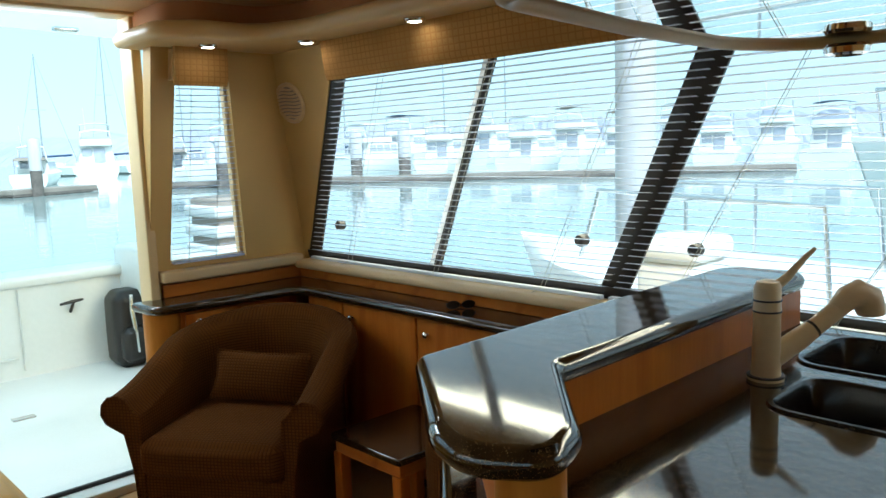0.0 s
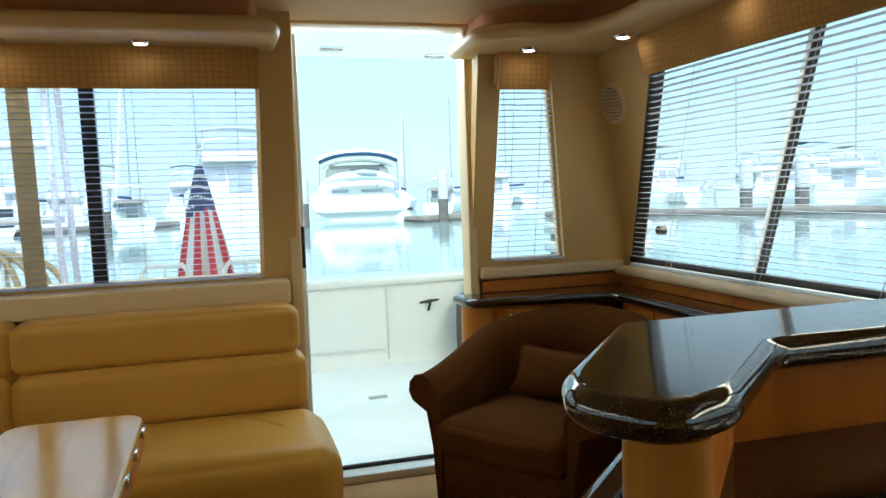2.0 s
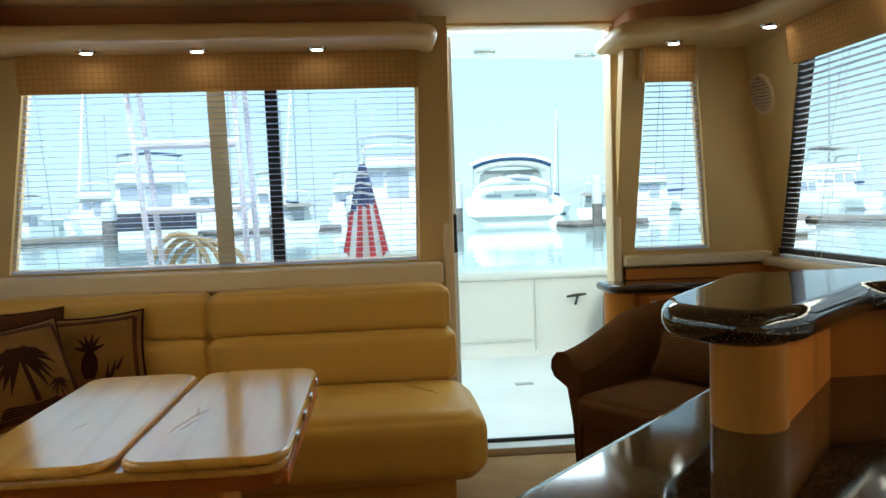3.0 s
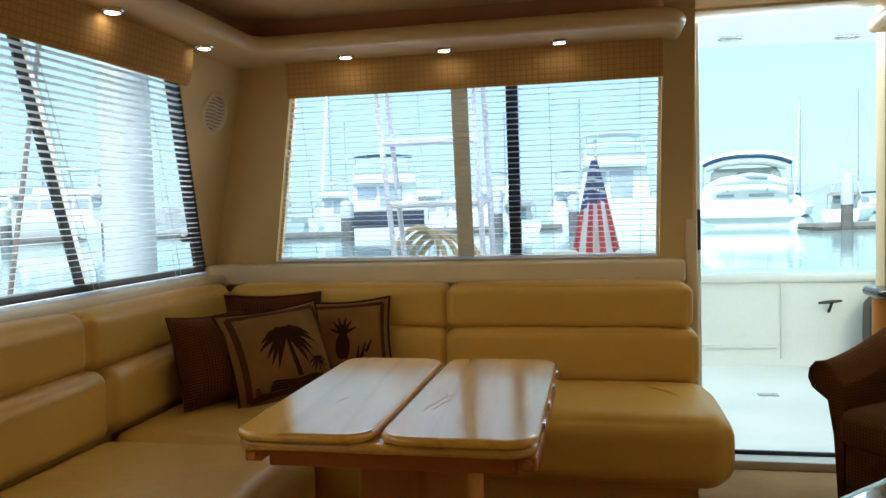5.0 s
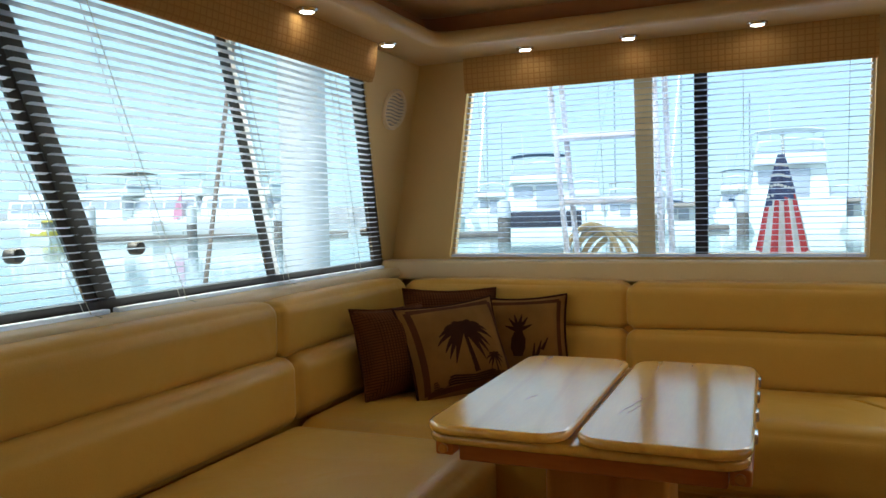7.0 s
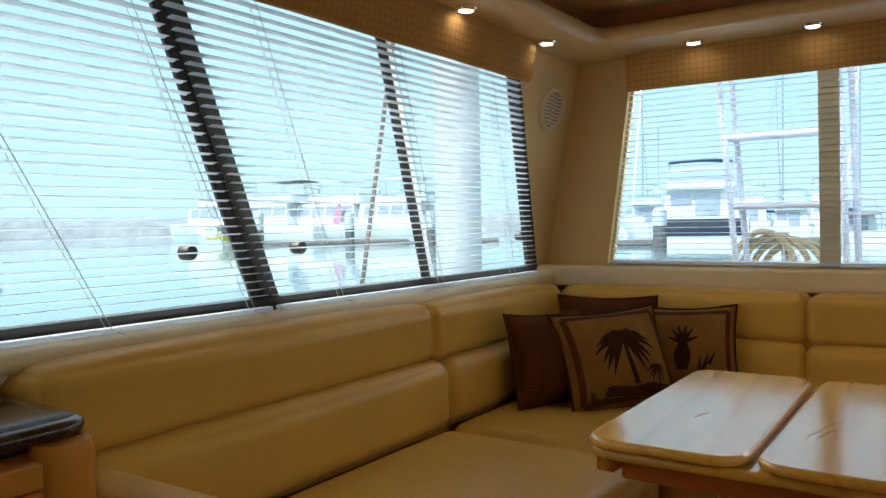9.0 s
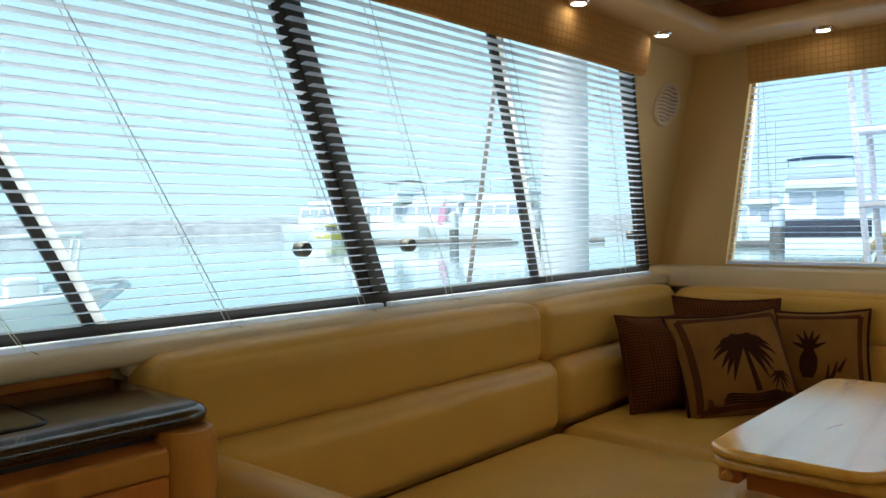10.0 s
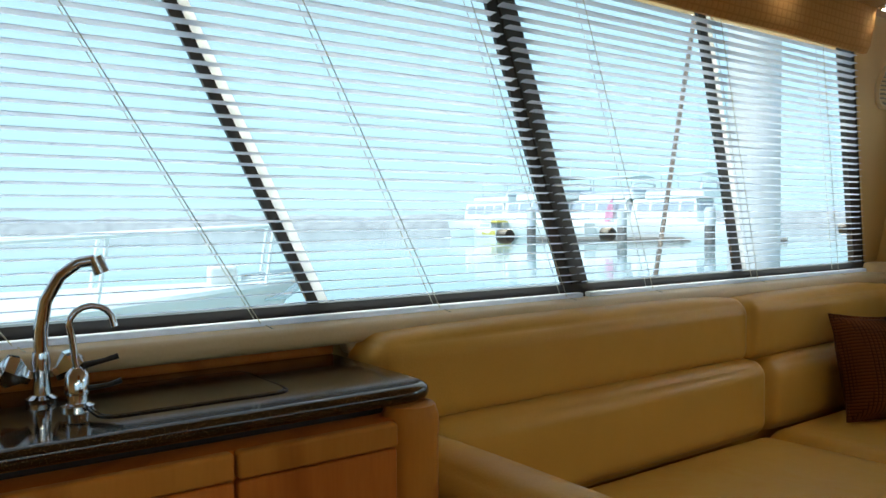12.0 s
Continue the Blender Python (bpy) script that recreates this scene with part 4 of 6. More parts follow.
# ---- cabinets along the starboard corner ----
def door_panel(parent, lo, hi, knob, axis, name="door"):
    d = part(name, rbox(B(), lo, hi, 0.005, 1, arc=2), CHERRY, parent)
    m = Matrix.Translation(knob) @ Matrix.Rotation(-math.pi / 2, 4, "Y" if axis == "x" else "X")
    if axis == "y":
        m = Matrix.Translation(knob) @ Matrix.Rotation(math.pi / 2, 4, "X")
    part("knob", lathe(B(), [(0.008, 0.0), (0.006, 0.006), (0.012, 0.012), (0.014, 0.017), (0.010, 0.022), (0.003, 0.024)], 16, m), CHROME, d, "round chrome knob")


for y0, y1, ky in ((2.49, 2.745, 2.573), (2.012, 2.484, 2.417), (1.53, 2.006, 1.943), (1.05, 1.524, 1.46)):
    c = thing("side_cabinet", (1.5, (y0 + y1) / 2, 0), "cherry cabinet with a flat door under the dark shelf", "cabinet", "corner cabinets")
    my, hy = (y0 + y1) / 2, (y1 - y0) / 2
    part("body", rbox(B(), (-0.11, -hy - 0.002, 0.06), (0.05, hy + 0.002, 0.744), 0.003, 1, arc=1), CHERRY, c)
    part("kick", rbox(B(), (-0.07, -hy, 0.0), (0.05, hy, 0.062), 0.002, 1, arc=1), BLACK, c)
    door_panel(c, (-0.131, -hy + 0.002, 0.08), (-0.111, hy - 0.002, 0.735), (-0.131, ky - my, 0.678), "x")
c = thing("corner_cabinet", (1.05, 2.93, 0), "cherry cabinet with a rounded end column by the doorway", "cabinet", "corner cabinets")
part("body", rbox(B(), (-0.25, -0.085, 0.06), (0.32, 0.085, 0.744), 0.004, 1, arc=1), CHERRY, c)
part("kick", rbox(B(), (-0.25, -0.06, 0.0), (0.32, 0.085, 0.062), 0.002, 1, arc=1), BLACK, c)
door_panel(c, (-0.235, -0.106, 0.08), (0.27, -0.086, 0.735), (-0.186, -0.106, 0.70), "y")
part("end_column", lathe(B(), [(0.085, 0.0), (0.085, 0.744)], 24, Matrix.Translation((-0.285, 0.0, 0))), MAPLE, c)
o = fillet([(0.668, 3.02), (0.668, 2.815), (1.30, 2.755), (1.325, 2.70), (1.325, 0.95), (1.53, 0.95), (1.53, 3.02)], [0, 0.09, 0.06, 0.03, 0.02, 0, 0], 6)
shelf = part("stone_shelf", prism(B(), o, bullnose(0.746, 0.786, 8)), GRANITE)
tagged(shelf, "dark polished stone shelf on the corner cabinets", "shelf")
bm = B()
rbox(bm, (0.80, 2.985, 0.787), (1.52, 3.012, 0.842), 0.004, 1, arc=1)
rbox(bm, (1.492, 0.9, 0.787), (1.522, 2.984, 0.836), 0.004, 1, arc=1)
structure("wood_backsplash_east", bm, CHERRY_X, "cherry strip between shelf and window ledge")

# sunglasses on the shelf
sg = thing("sunglasses", (1.43, 1.82, 0.787), "folded dark sunglasses on the stone shelf", "sunglasses", rz=-35)
sg.scale = (0.82, 0.82, 0.66)
for e in (-1, 1):
    pts = [Vector((e * 0.036 + 0.03 * math.cos(a), -0.012 + 0.004 * math.cos(a), 0.026 + 0.021 * math.sin(a))) for a in [2 * math.pi * i / 16 for i in range(17)]]
    part("rim", tube(B(), pts, 0.0035, 6), BLACK, sg)
    part("lens", lathe(B(), [(0.028, -0.001), (0.028, 0.001)], 16, Matrix.Translation((e * 0.036, -0.012, 0.026)) @ Matrix.Diagonal((1, 1, 0.7, 1)) @ Matrix.Rotation(math.pi / 2, 4, "X")), BLACK, sg)
    part("temple", tube(B(), [(e * 0.066, -0.008, 0.035), (e * 0.06, 0.02, 0.02), (-e * 0.01, 0.03, 0.006)], 0.003, 6), BLACK, sg)


# ---- galley: lower counter, raised bar, sinks, taps ----
galley = thing("galley_cabinet", (0.7, 0.3, 0), "cherry galley base under the dark stone worktop", "cabinet")
o = [(x - 0.7, y - 0.3) for x, y in ((-0.26, 0.10), (0.26, 0.655), (1.48, 0.655), (1.48, -0.03), (-0.10, -0.03))]
part("body", prism(B(), fillet(o, 0.04, 4), [(0.0, 0.0), (0.0, 0.70)]), CHERRY, galley)
for p, q, nx, ny in (((-0.93, -0.17), (-0.44, 0.355), 0.014, -0.014), ((-0.44, 0.335), (0.78, 0.335), 0.0, -0.02), ((-0.80, -0.33), (0.78, -0.33), 0.0, 0.02), ((-0.96, -0.20), (-0.80, -0.33), 0.014, 0.014)):
    part("upper_panel", slab(B(), [(*p, 0.69), (*q, 0.69), (*q, 0.86), (*p, 0.86)], (nx, ny, 0)), CHERRY, galley, "", False)
o = fillet([(-0.34, 0.095), (0.235, 0.69), (1.49, 0.69), (1.49, -0.08), (-0.16, -0.08)], [0.05, 0.06, 0.01, 0.01, 0.05], 6)
HOLES = (((0.775, -0.04), (1.03, 0.395)), ((1.10, -0.04), (1.41, 0.465)))
bm = prism(B(), o, bullnose(0.857, 0.897, 8))
counter = tagged(part("galley_worktop", bm, GRANITE), "dark polished stone galley worktop with two black sinks", "worktop")
for k, (lo, hi) in enumerate(HOLES):
    cut = new("cutter", bpy.data.meshes.new("cutter"))
    cb = prism(B(), fillet([lo, (hi[0], lo[1]), hi, (lo[0], hi[1])], 0.07, 6), [(0, 0.70), (0, 0.95)])
    bmesh.ops.recalc_face_normals(cb, faces=cb.faces)
    cb.to_mesh(cut.data)
    cb.free()
    md = counter.modifiers.new("opening", "BOOLEAN")
    md.object, md.operation, md.solver = cut, "DIFFERENCE", "EXACT"
    bpy.context.view_layer.update()
    dg = bpy.context.evaluated_depsgraph_get()
    me = bpy.data.meshes.new_from_object(counter.evaluated_get(dg))
    counter.modifiers.clear()
    counter.data = me
    bpy.data.objects.remove(cut)
    me.set_sharp_from_angle(angle=radians(38))
    for p in me.polygons:
        p.use_smooth = abs(p.normal.z) < 0.999
    sk = thing("sink", ((lo[0] + hi[0]) / 2, (lo[1] + hi[1]) / 2, 0.72), "black moulded sink set in the stone worktop", "sink", "galley sinks")
    hx, hy = (hi[0] - lo[0]) / 2, (hi[1] - lo[1]) / 2
    ol = fillet([(-hx, -hy), (hx, -hy), (hx, hy), (-hx, hy)], 0.07, 6)
    bm = B()
    rings = []
    cen = Vector((0, 0))
    for ins, z in ((-0.006, 0.172), (0.0, 0.182), (0.008, 0.182), (0.014, 0.172), (0.02, 0.03), (0.05, 0.01), (0.09, 0.006)):
        rings.append([bm.verts.new((p.x * (1 - ins / hx), p.y * (1 - ins / hy), z)) for p in ol])
    for a, b in zip(rings, rings[1:]):
        for i in range(len(a)):
            bm.faces.new((a[i - 1], a[i], b[i], b[i - 1]))
    bm.faces.new(rings[-1])
    part("basin", bm, SINK, sk)
    part("drain", lathe(B(), [(0.035, 0.007), (0.035, 0.011), (0.02, 0.009)], 18), STEEL, sk, "steel drain")

# cherry upstand under the bar and its round end post
barwall = thing("bar_upstand", (0.7, 0.6, 0.895), "cherry upstand with a round end post carrying the bar", "upstand")
bm = B()
rbox(bm, (-0.385, -0.012, 0.0), (0.78, 0.06, 0.107), 0.004, 1, arc=1)
part("panel", bm, CHERRY, barwall)
a, b = Vector((0.112, 0.392)), Vector((0.305, 0.614))
d = (b - a).normalized()
nn = Vector((-d.y, d.x)) * 0.042
o = [b + nn, *[a + nn * math.cos(t) - d * 0.042 * math.sin(t) for t in [math.pi * i / 10 for i in range(11)]], b - nn]
bm = prism(B(), [(p.x - 0.7, p.y - 0.6) for p in o], [(0, 0.0), (0, 0.107)])
part("angled_panel", bm, CHERRY, barwall)
part("end_post", lathe(B(), [(0.046, 0.0), (0.046, 0.107)], 24, Matrix.Translation((0.110 - 0.7, 0.389 - 0.6, 0.0))), MAPLE, barwall, "honey wood end post")
o = fillet([(0.255, 0.765), (1.43, 0.785), (1.47, 0.55), (0.375, 0.54), (0.170, 0.350), (0.075, 0.318), (0.010, 0.415), (0.04, 0.50)], [0.05, 0.09, 0.08, 0.05, 0.11, 0.11, 0.11, 0.16], 10)
tagged(part("bar_counter", prism(B(), o, bullnose(1.001, 1.046, 10)), GRANITE), "raised bar top of dark polished stone with a rounded lobe", "bar counter")

tap = thing("galley_tap", (0.955, 0.455, 0.897), "ivory galley mixer tap with a pull-out spray head", "tap", rz=-32)
part("body", lathe(B(), [(0.036, 0.0), (0.037, 0.006), (0.030, 0.010), (0.029, 0.03), (0.027, 0.135), (0.028, 0.14), (0.028, 0.15), (0.027, 0.155), (0.027, 0.195), (0.022, 0.206), (0.008, 0.21)], 24), IVORY, tap)
for z in (0.008, 0.145, 0.168):
    part("collar", lathe(B(), [(0.0285 if z > 0.1 else 0.0375, z - 0.002), (0.0292 if z > 0.1 else 0.038, z), (0.0285 if z > 0.1 else 0.0375, z + 0.002)], 24), BLACK, tap, "dark ring")
part("spout", tube(B(), [(0.015, 0, 0.045), (0.07, 0, 0.075), (0.12, 0, 0.105), (0.165, 0, 0.135)], [0.024, 0.023, 0.019, 0.020], 16), IVORY, tap)
part("spout_ring", tube(B(), [(0.105, 0, 0.096), (0.110, 0, 0.099)], 0.0212, 16), BLACK, tap, "dark ring")
part("spray_head", tube(B(), [(0.163, 0, 0.134), (0.19, 0, 0.158), (0.215, 0, 0.166), (0.238, 0, 0.155), (0.248, 0, 0.128), (0.249, 0, 0.118)], [0.020, 0.026, 0.030, 0.031, 0.030, 0.027], 16), IVORY, tap)
part("lever", tube(B(), [(0.012, 0, 0.19), (0.045, 0, 0.212), (0.085, 0, 0.25), (0.108, 0, 0.268)], [0.011, 0.009, 0.006, 0.004], 10), IVORY, tap)

# ---- cabinet hung over the bar, mirrored below ----
hood = thing("hanging_cabinet", (0.5, 0.1, 1.553), "hanging galley cabinet with a mirrored underside", "cabinet")
o = fillet([(-0.455, 0.30), (-0.10, 0.352), (0.27, 0.368), (0.43, 0.29), (0.43, -0.55), (-0.455, -0.55)], [0.07, 0.3, 0.3, 0.09, 0.05, 0.05], 8)
part("body", prism(B(), o, [(0.012, 0.022), (0.0, 0.04), (0.0, 0.42)]), CHERRY, hood)
inner = fillet([(-0.425, 0.262), (-0.10, 0.318), (0.27, 0.334), (0.39, 0.26), (0.39, -0.52), (-0.425, -0.52)], [0.05, 0.3, 0.3, 0.07, 0.04, 0.04], 8)
part("mirror", prism(B(), inner, [(0, 0.012), (0, 0.02)]), MIRROR, hood, "mirrored underside")
loop = [Vector((p[0], p[1], 0.012)) for p in o]
part("rim", tube(B(), [Vector((p.x * 0.975, p.y * 0.97, 0.016)) for p in loop] + [Vector((loop[0].x * 0.975, loop[0].y * 0.97, 0.016))], 0.016, 10), SOFFIT, hood, "cream padded edge")
part("edge_trim", tube(B(), [p + Vector((0, 0, 0.012)) for p in loop + loop[:1]], 0.006, 8), TRIM, hood, "cream edge moulding")
hl = thing("cabinet_spotlight", (0.90, 0.30, 1.548), "small chrome spotlight on the cabinet's edge", "lamp")
part("ring", lathe(B(), [(0.036, 0.008), (0.040, 0.002), (0.038, -0.008), (0.028, -0.012), (0.024, -0.006)], 24), CHROME, hl)
part("lens", lathe(B(), [(0.024, -0.002), (0.024, -0.007), (0.01, -0.009)], 18), GEL, hl)


# ---- wet bar along the port side ----
wet = thing("wet_bar_cabinet", (-2.05, -0.8, 0), "cherry wet bar cabinet with flat doors and a rounded corner", "cabinet")
part("body", rbox(B(), (-0.21, -1.2, 0.06), (0.22, 1.085, 0.750), 0.004, 1, arc=1), CHERRY, wet)
# this black strip paints in the shade below the worktop's edge
part("recess", rbox(B(), (-0.21, -1.2, 0.750), (0.165, 1.06, 0.769), 0.002, 1, arc=1), BLACK, wet, "set-back strip, black to give the shade under the worktop")
part("corner_post", lathe(B(), [(0.052, 0.0), (0.052, 0.71), (0.054, 0.722), (0.054, 0.738), (0.052, 0.752), (0.046, 0.769)], 24, Matrix.Translation((0.198, 1.088, 0))), MAPLE, wet)
part("end_panel", rbox(B(), (-0.21, 1.08, 0.02), (0.20, 1.135, 0.769), 0.004, 1, arc=1), CHERRY, wet)
part("kick", rbox(B(), (-0.21, -1.2, 0.0), (0.18, 1.08, 0.061), 0.002, 1, arc=1), BLACK, wet)
for y0, y1 in ((0.745, 1.032), (0.245, 0.739), (-0.255, 0.239), (-0.755, -0.261)):
    d = part("door", rbox(B(), (0.222, y0, 0.08), (0.243, y1, 0.706), 0.005, 1, arc=2), CHERRY, wet)
    part("top_rail", rbox(B(), (0.222, y0, 0.709), (0.248, y1, 0.752), 0.007, 1, arc=3), MAPLE, d)
o = fillet([(-2.30, 0.352), (-2.30, -2.0), (-1.838, -2.0), (-1.838, 0.352)], [0, 0, 0.02, 0.075], 8)
wt = tagged(part("wet_bar_worktop", prism(B(), o, bullnose(0.769, 0.801, 8)), GRANITE), "dark polished stone worktop of the wet bar", "worktop")
part("sink_lid", prism(B(), fillet([(-2.17, -0.215), (-1.945, -0.215), (-1.945, 0.095), (-2.17, 0.095)], 0.035, 5), [(0, 0.800), (0.0, 0.8025), (0.0015, 0.804)]), GRANITE, wt, "flush stone lid over the sink")
lo_ = [Vector((p.x, p.y, 0.8016)) for p in fillet([(-2.175, -0.22), (-1.94, -0.22), (-1.94, 0.10), (-2.175, 0.10)], 0.038, 5)]
part("lid_joint", tube(B(), lo_ + lo_[:1], 0.0022, 6), SINK, wt, "dark joint")
bm = rbox(B(), (-2.30, -2.0, 0.800), (-2.245, 0.345, 0.848), 0.008, 1, arc=2)
structure("wood_backsplash_west", bm, CHERRY_X, "cherry strip behind the wet bar worktop")

f = thing("bar_tap", (-2.125, -0.272, 0.801), "chrome bar tap with a curved spout and faceted handles", "tap")
part("base", lathe(B(), [(0.024, 0.0), (0.025, 0.008), (0.016, 0.014), (0.013, 0.05), (0.016, 0.07), (0.013, 0.085)], 20), CHROME, f)
part("spout", tube(B(), [(0, 0, 0.05), (0, 0, 0.12), (0.004, 0.008, 0.17), (0.012, 0.03, 0.212), (0.022, 0.058, 0.234), (0.03, 0.082, 0.238)], [0.012, 0.0115, 0.011, 0.0105, 0.010, 0.010], 14), CHROME, f)
part("aerator", tube(B(), [(0.030, 0.082, 0.243), (0.033, 0.092, 0.215)], [0.012, 0.0135], 14), STEEL, f)
for e in (-1, 1):
    part("handle", lathe(B(), [(0.012, 0.0), (0.014, 0.010), (0.030, 0.030), (0.026, 0.045), (0.008, 0.052)], 6, Matrix.Translation((0.01, e * 0.018, 0.045)) @ Matrix.Rotation(e * -1.1, 4, "X")), CHROME, f)
g = thing("filter_tap", (-2.045, -0.232, 0.801), "slim chrome drinking water tap with a hooked spout", "tap")
part("base", lathe(B(), [(0.026, 0.0), (0.026, 0.005), (0.017, 0.009), (0.016, 0.022), (0.019, 0.026), (0.018, 0.055), (0.010, 0.066)], 20), CHROME, g)
part("spout", tube(B(), [(0, 0, 0.06), (-0.004, -0.006, 0.12)] + [(-0.002, 0.024 - 0.034 * math.cos(a), 0.135 + 0.030 * math.sin(a)) for a in [math.pi * i / 8 for i in range(8)]] + [(0, 0.060, 0.128)], 0.0055, 10), CHROME, g)
part("lever", tube(B(), [(0.0, 0.01, 0.068), (0.006, 0.04, 0.074), (0.01, 0.062, 0.080)], [0.006, 0.004, 0.005], 8), BLACK, g, "black lever")
part("side_lever", tube(B(), [(0.0, 0.012, 0.03), (0.012, 0.045, 0.034), (0.016, 0.065, 0.040)], [0.005, 0.004, 0.005], 8), BLACK, g, "black lever")


# ---- outside: water and far shore ----
WATER = -0.8
m = bpy.data.materials.new("harbour_water")
m.use_nodes = True
n, l = m.node_tree.nodes, m.node_tree.links
b = n["Principled BSDF"]
b.inputs["Base Color"].default_value = (0.30, 0.38, 0.37, 1)
b.inputs["Roughness"].default_value, b.inputs["IOR"].default_value = 0.06, 1.33
tc, no, no2, bp, bp2 = n.new("ShaderNodeTexCoord"), n.new("ShaderNodeTexNoise"), n.new("ShaderNodeTexNoise"), n.new("ShaderNodeBump"), n.new("ShaderNodeBump")
no.inputs["Scale"].default_value, no2.inputs["Scale"].default_value = 0.7, 4.0
bp.inputs["Strength"].default_value, bp.inputs["Distance"].default_value = 0.25, 0.05
bp2.inputs["Strength"].default_value, bp2.inputs["Distance"].default_value = 0.15, 0.012
l.new(tc.outputs["Object"], no.inputs["Vector"])
l.new(tc.outputs["Object"], no2.inputs["Vector"])
l.new(no.outputs[0], bp.inputs["Height"])
l.new(no2.outputs[0], bp2.inputs["Height"])
l.new(bp.outputs[0], bp2.inputs["Normal"])
l.new(bp2.outputs[0], b.inputs["Normal"])
WATERM = m
bm = slab(B(), [(-2500, -2500, WATER), (2500, -2500, WATER), (2500, 2500, WATER), (-2500, 2500, WATER)], (0, 0, -0.5))
structure("water", bm, WATERM, "calm pale harbour water")

ROCK = material("breakwater_rock", (0.42, 0.40, 0.38), 0.95, 0, (0.28, 0.27, 0.26), 0.4, 3, 0.6)
# distance haze is mixed into this pale blue-grey base colour
HILL = material("haze_paled_hills", (0.40, 0.42, 0.49), 1.0, 0, (0.31, 0.33, 0.40), 0.02, 0.1, 0)


def mound(name, a, b, height, width, seed, mat, label, n=90):
    """A long low rough bank between two points."""
    rnd = random.Random(seed)
    a, b = Vector(a), Vector(b)
    d = (b - a).normalized()
    nrm = Vector((-d.y, d.x, 0))
    bm, rows_v = B(), []
    for i in range(n + 1):
        p = a.lerp(b, i / n)
        h = height * (0.75 + 0.35 * noise.noise(Vector((i * 0.23, seed, 0))) + 0.12 * rnd.random())
        rows_v.append([bm.verts.new((p + nrm * (w * width * (1 + 0.1 * rnd.random()))) + Vector((0, 0, z * h * (1 + 0.12 * rnd.random())))) for w, z in ((-1, -0.3), (-0.7, 0.3), (-0.35, 0.8), (0, 1), (0.4, 0.8), (1, -0.3))])
    for p, q in zip(rows_v, rows_v[1:]):
        for j in range(5):
            bm.faces.new((p[j], p[j + 1], q[j + 1], q[j]))
    return structure(name, bm, mat, label, False)


mound("breakwater", (-330, -120, WATER), (-95, 190, WATER), 4.5, 8, 3, ROCK, "long low stone breakwater across the harbour")
mound("backdrop_hills", (90, 330, WATER), (400, -80, WATER), 11, 40, 9, HILL, "wooded hills behind the marina, paled by haze in their colour", 320)
mound("backdrop_shore", (-260, 330, WATER), (170, 330, WATER), 7, 30, 5, HILL, "low shore behind the marina, paled by haze in its colour")


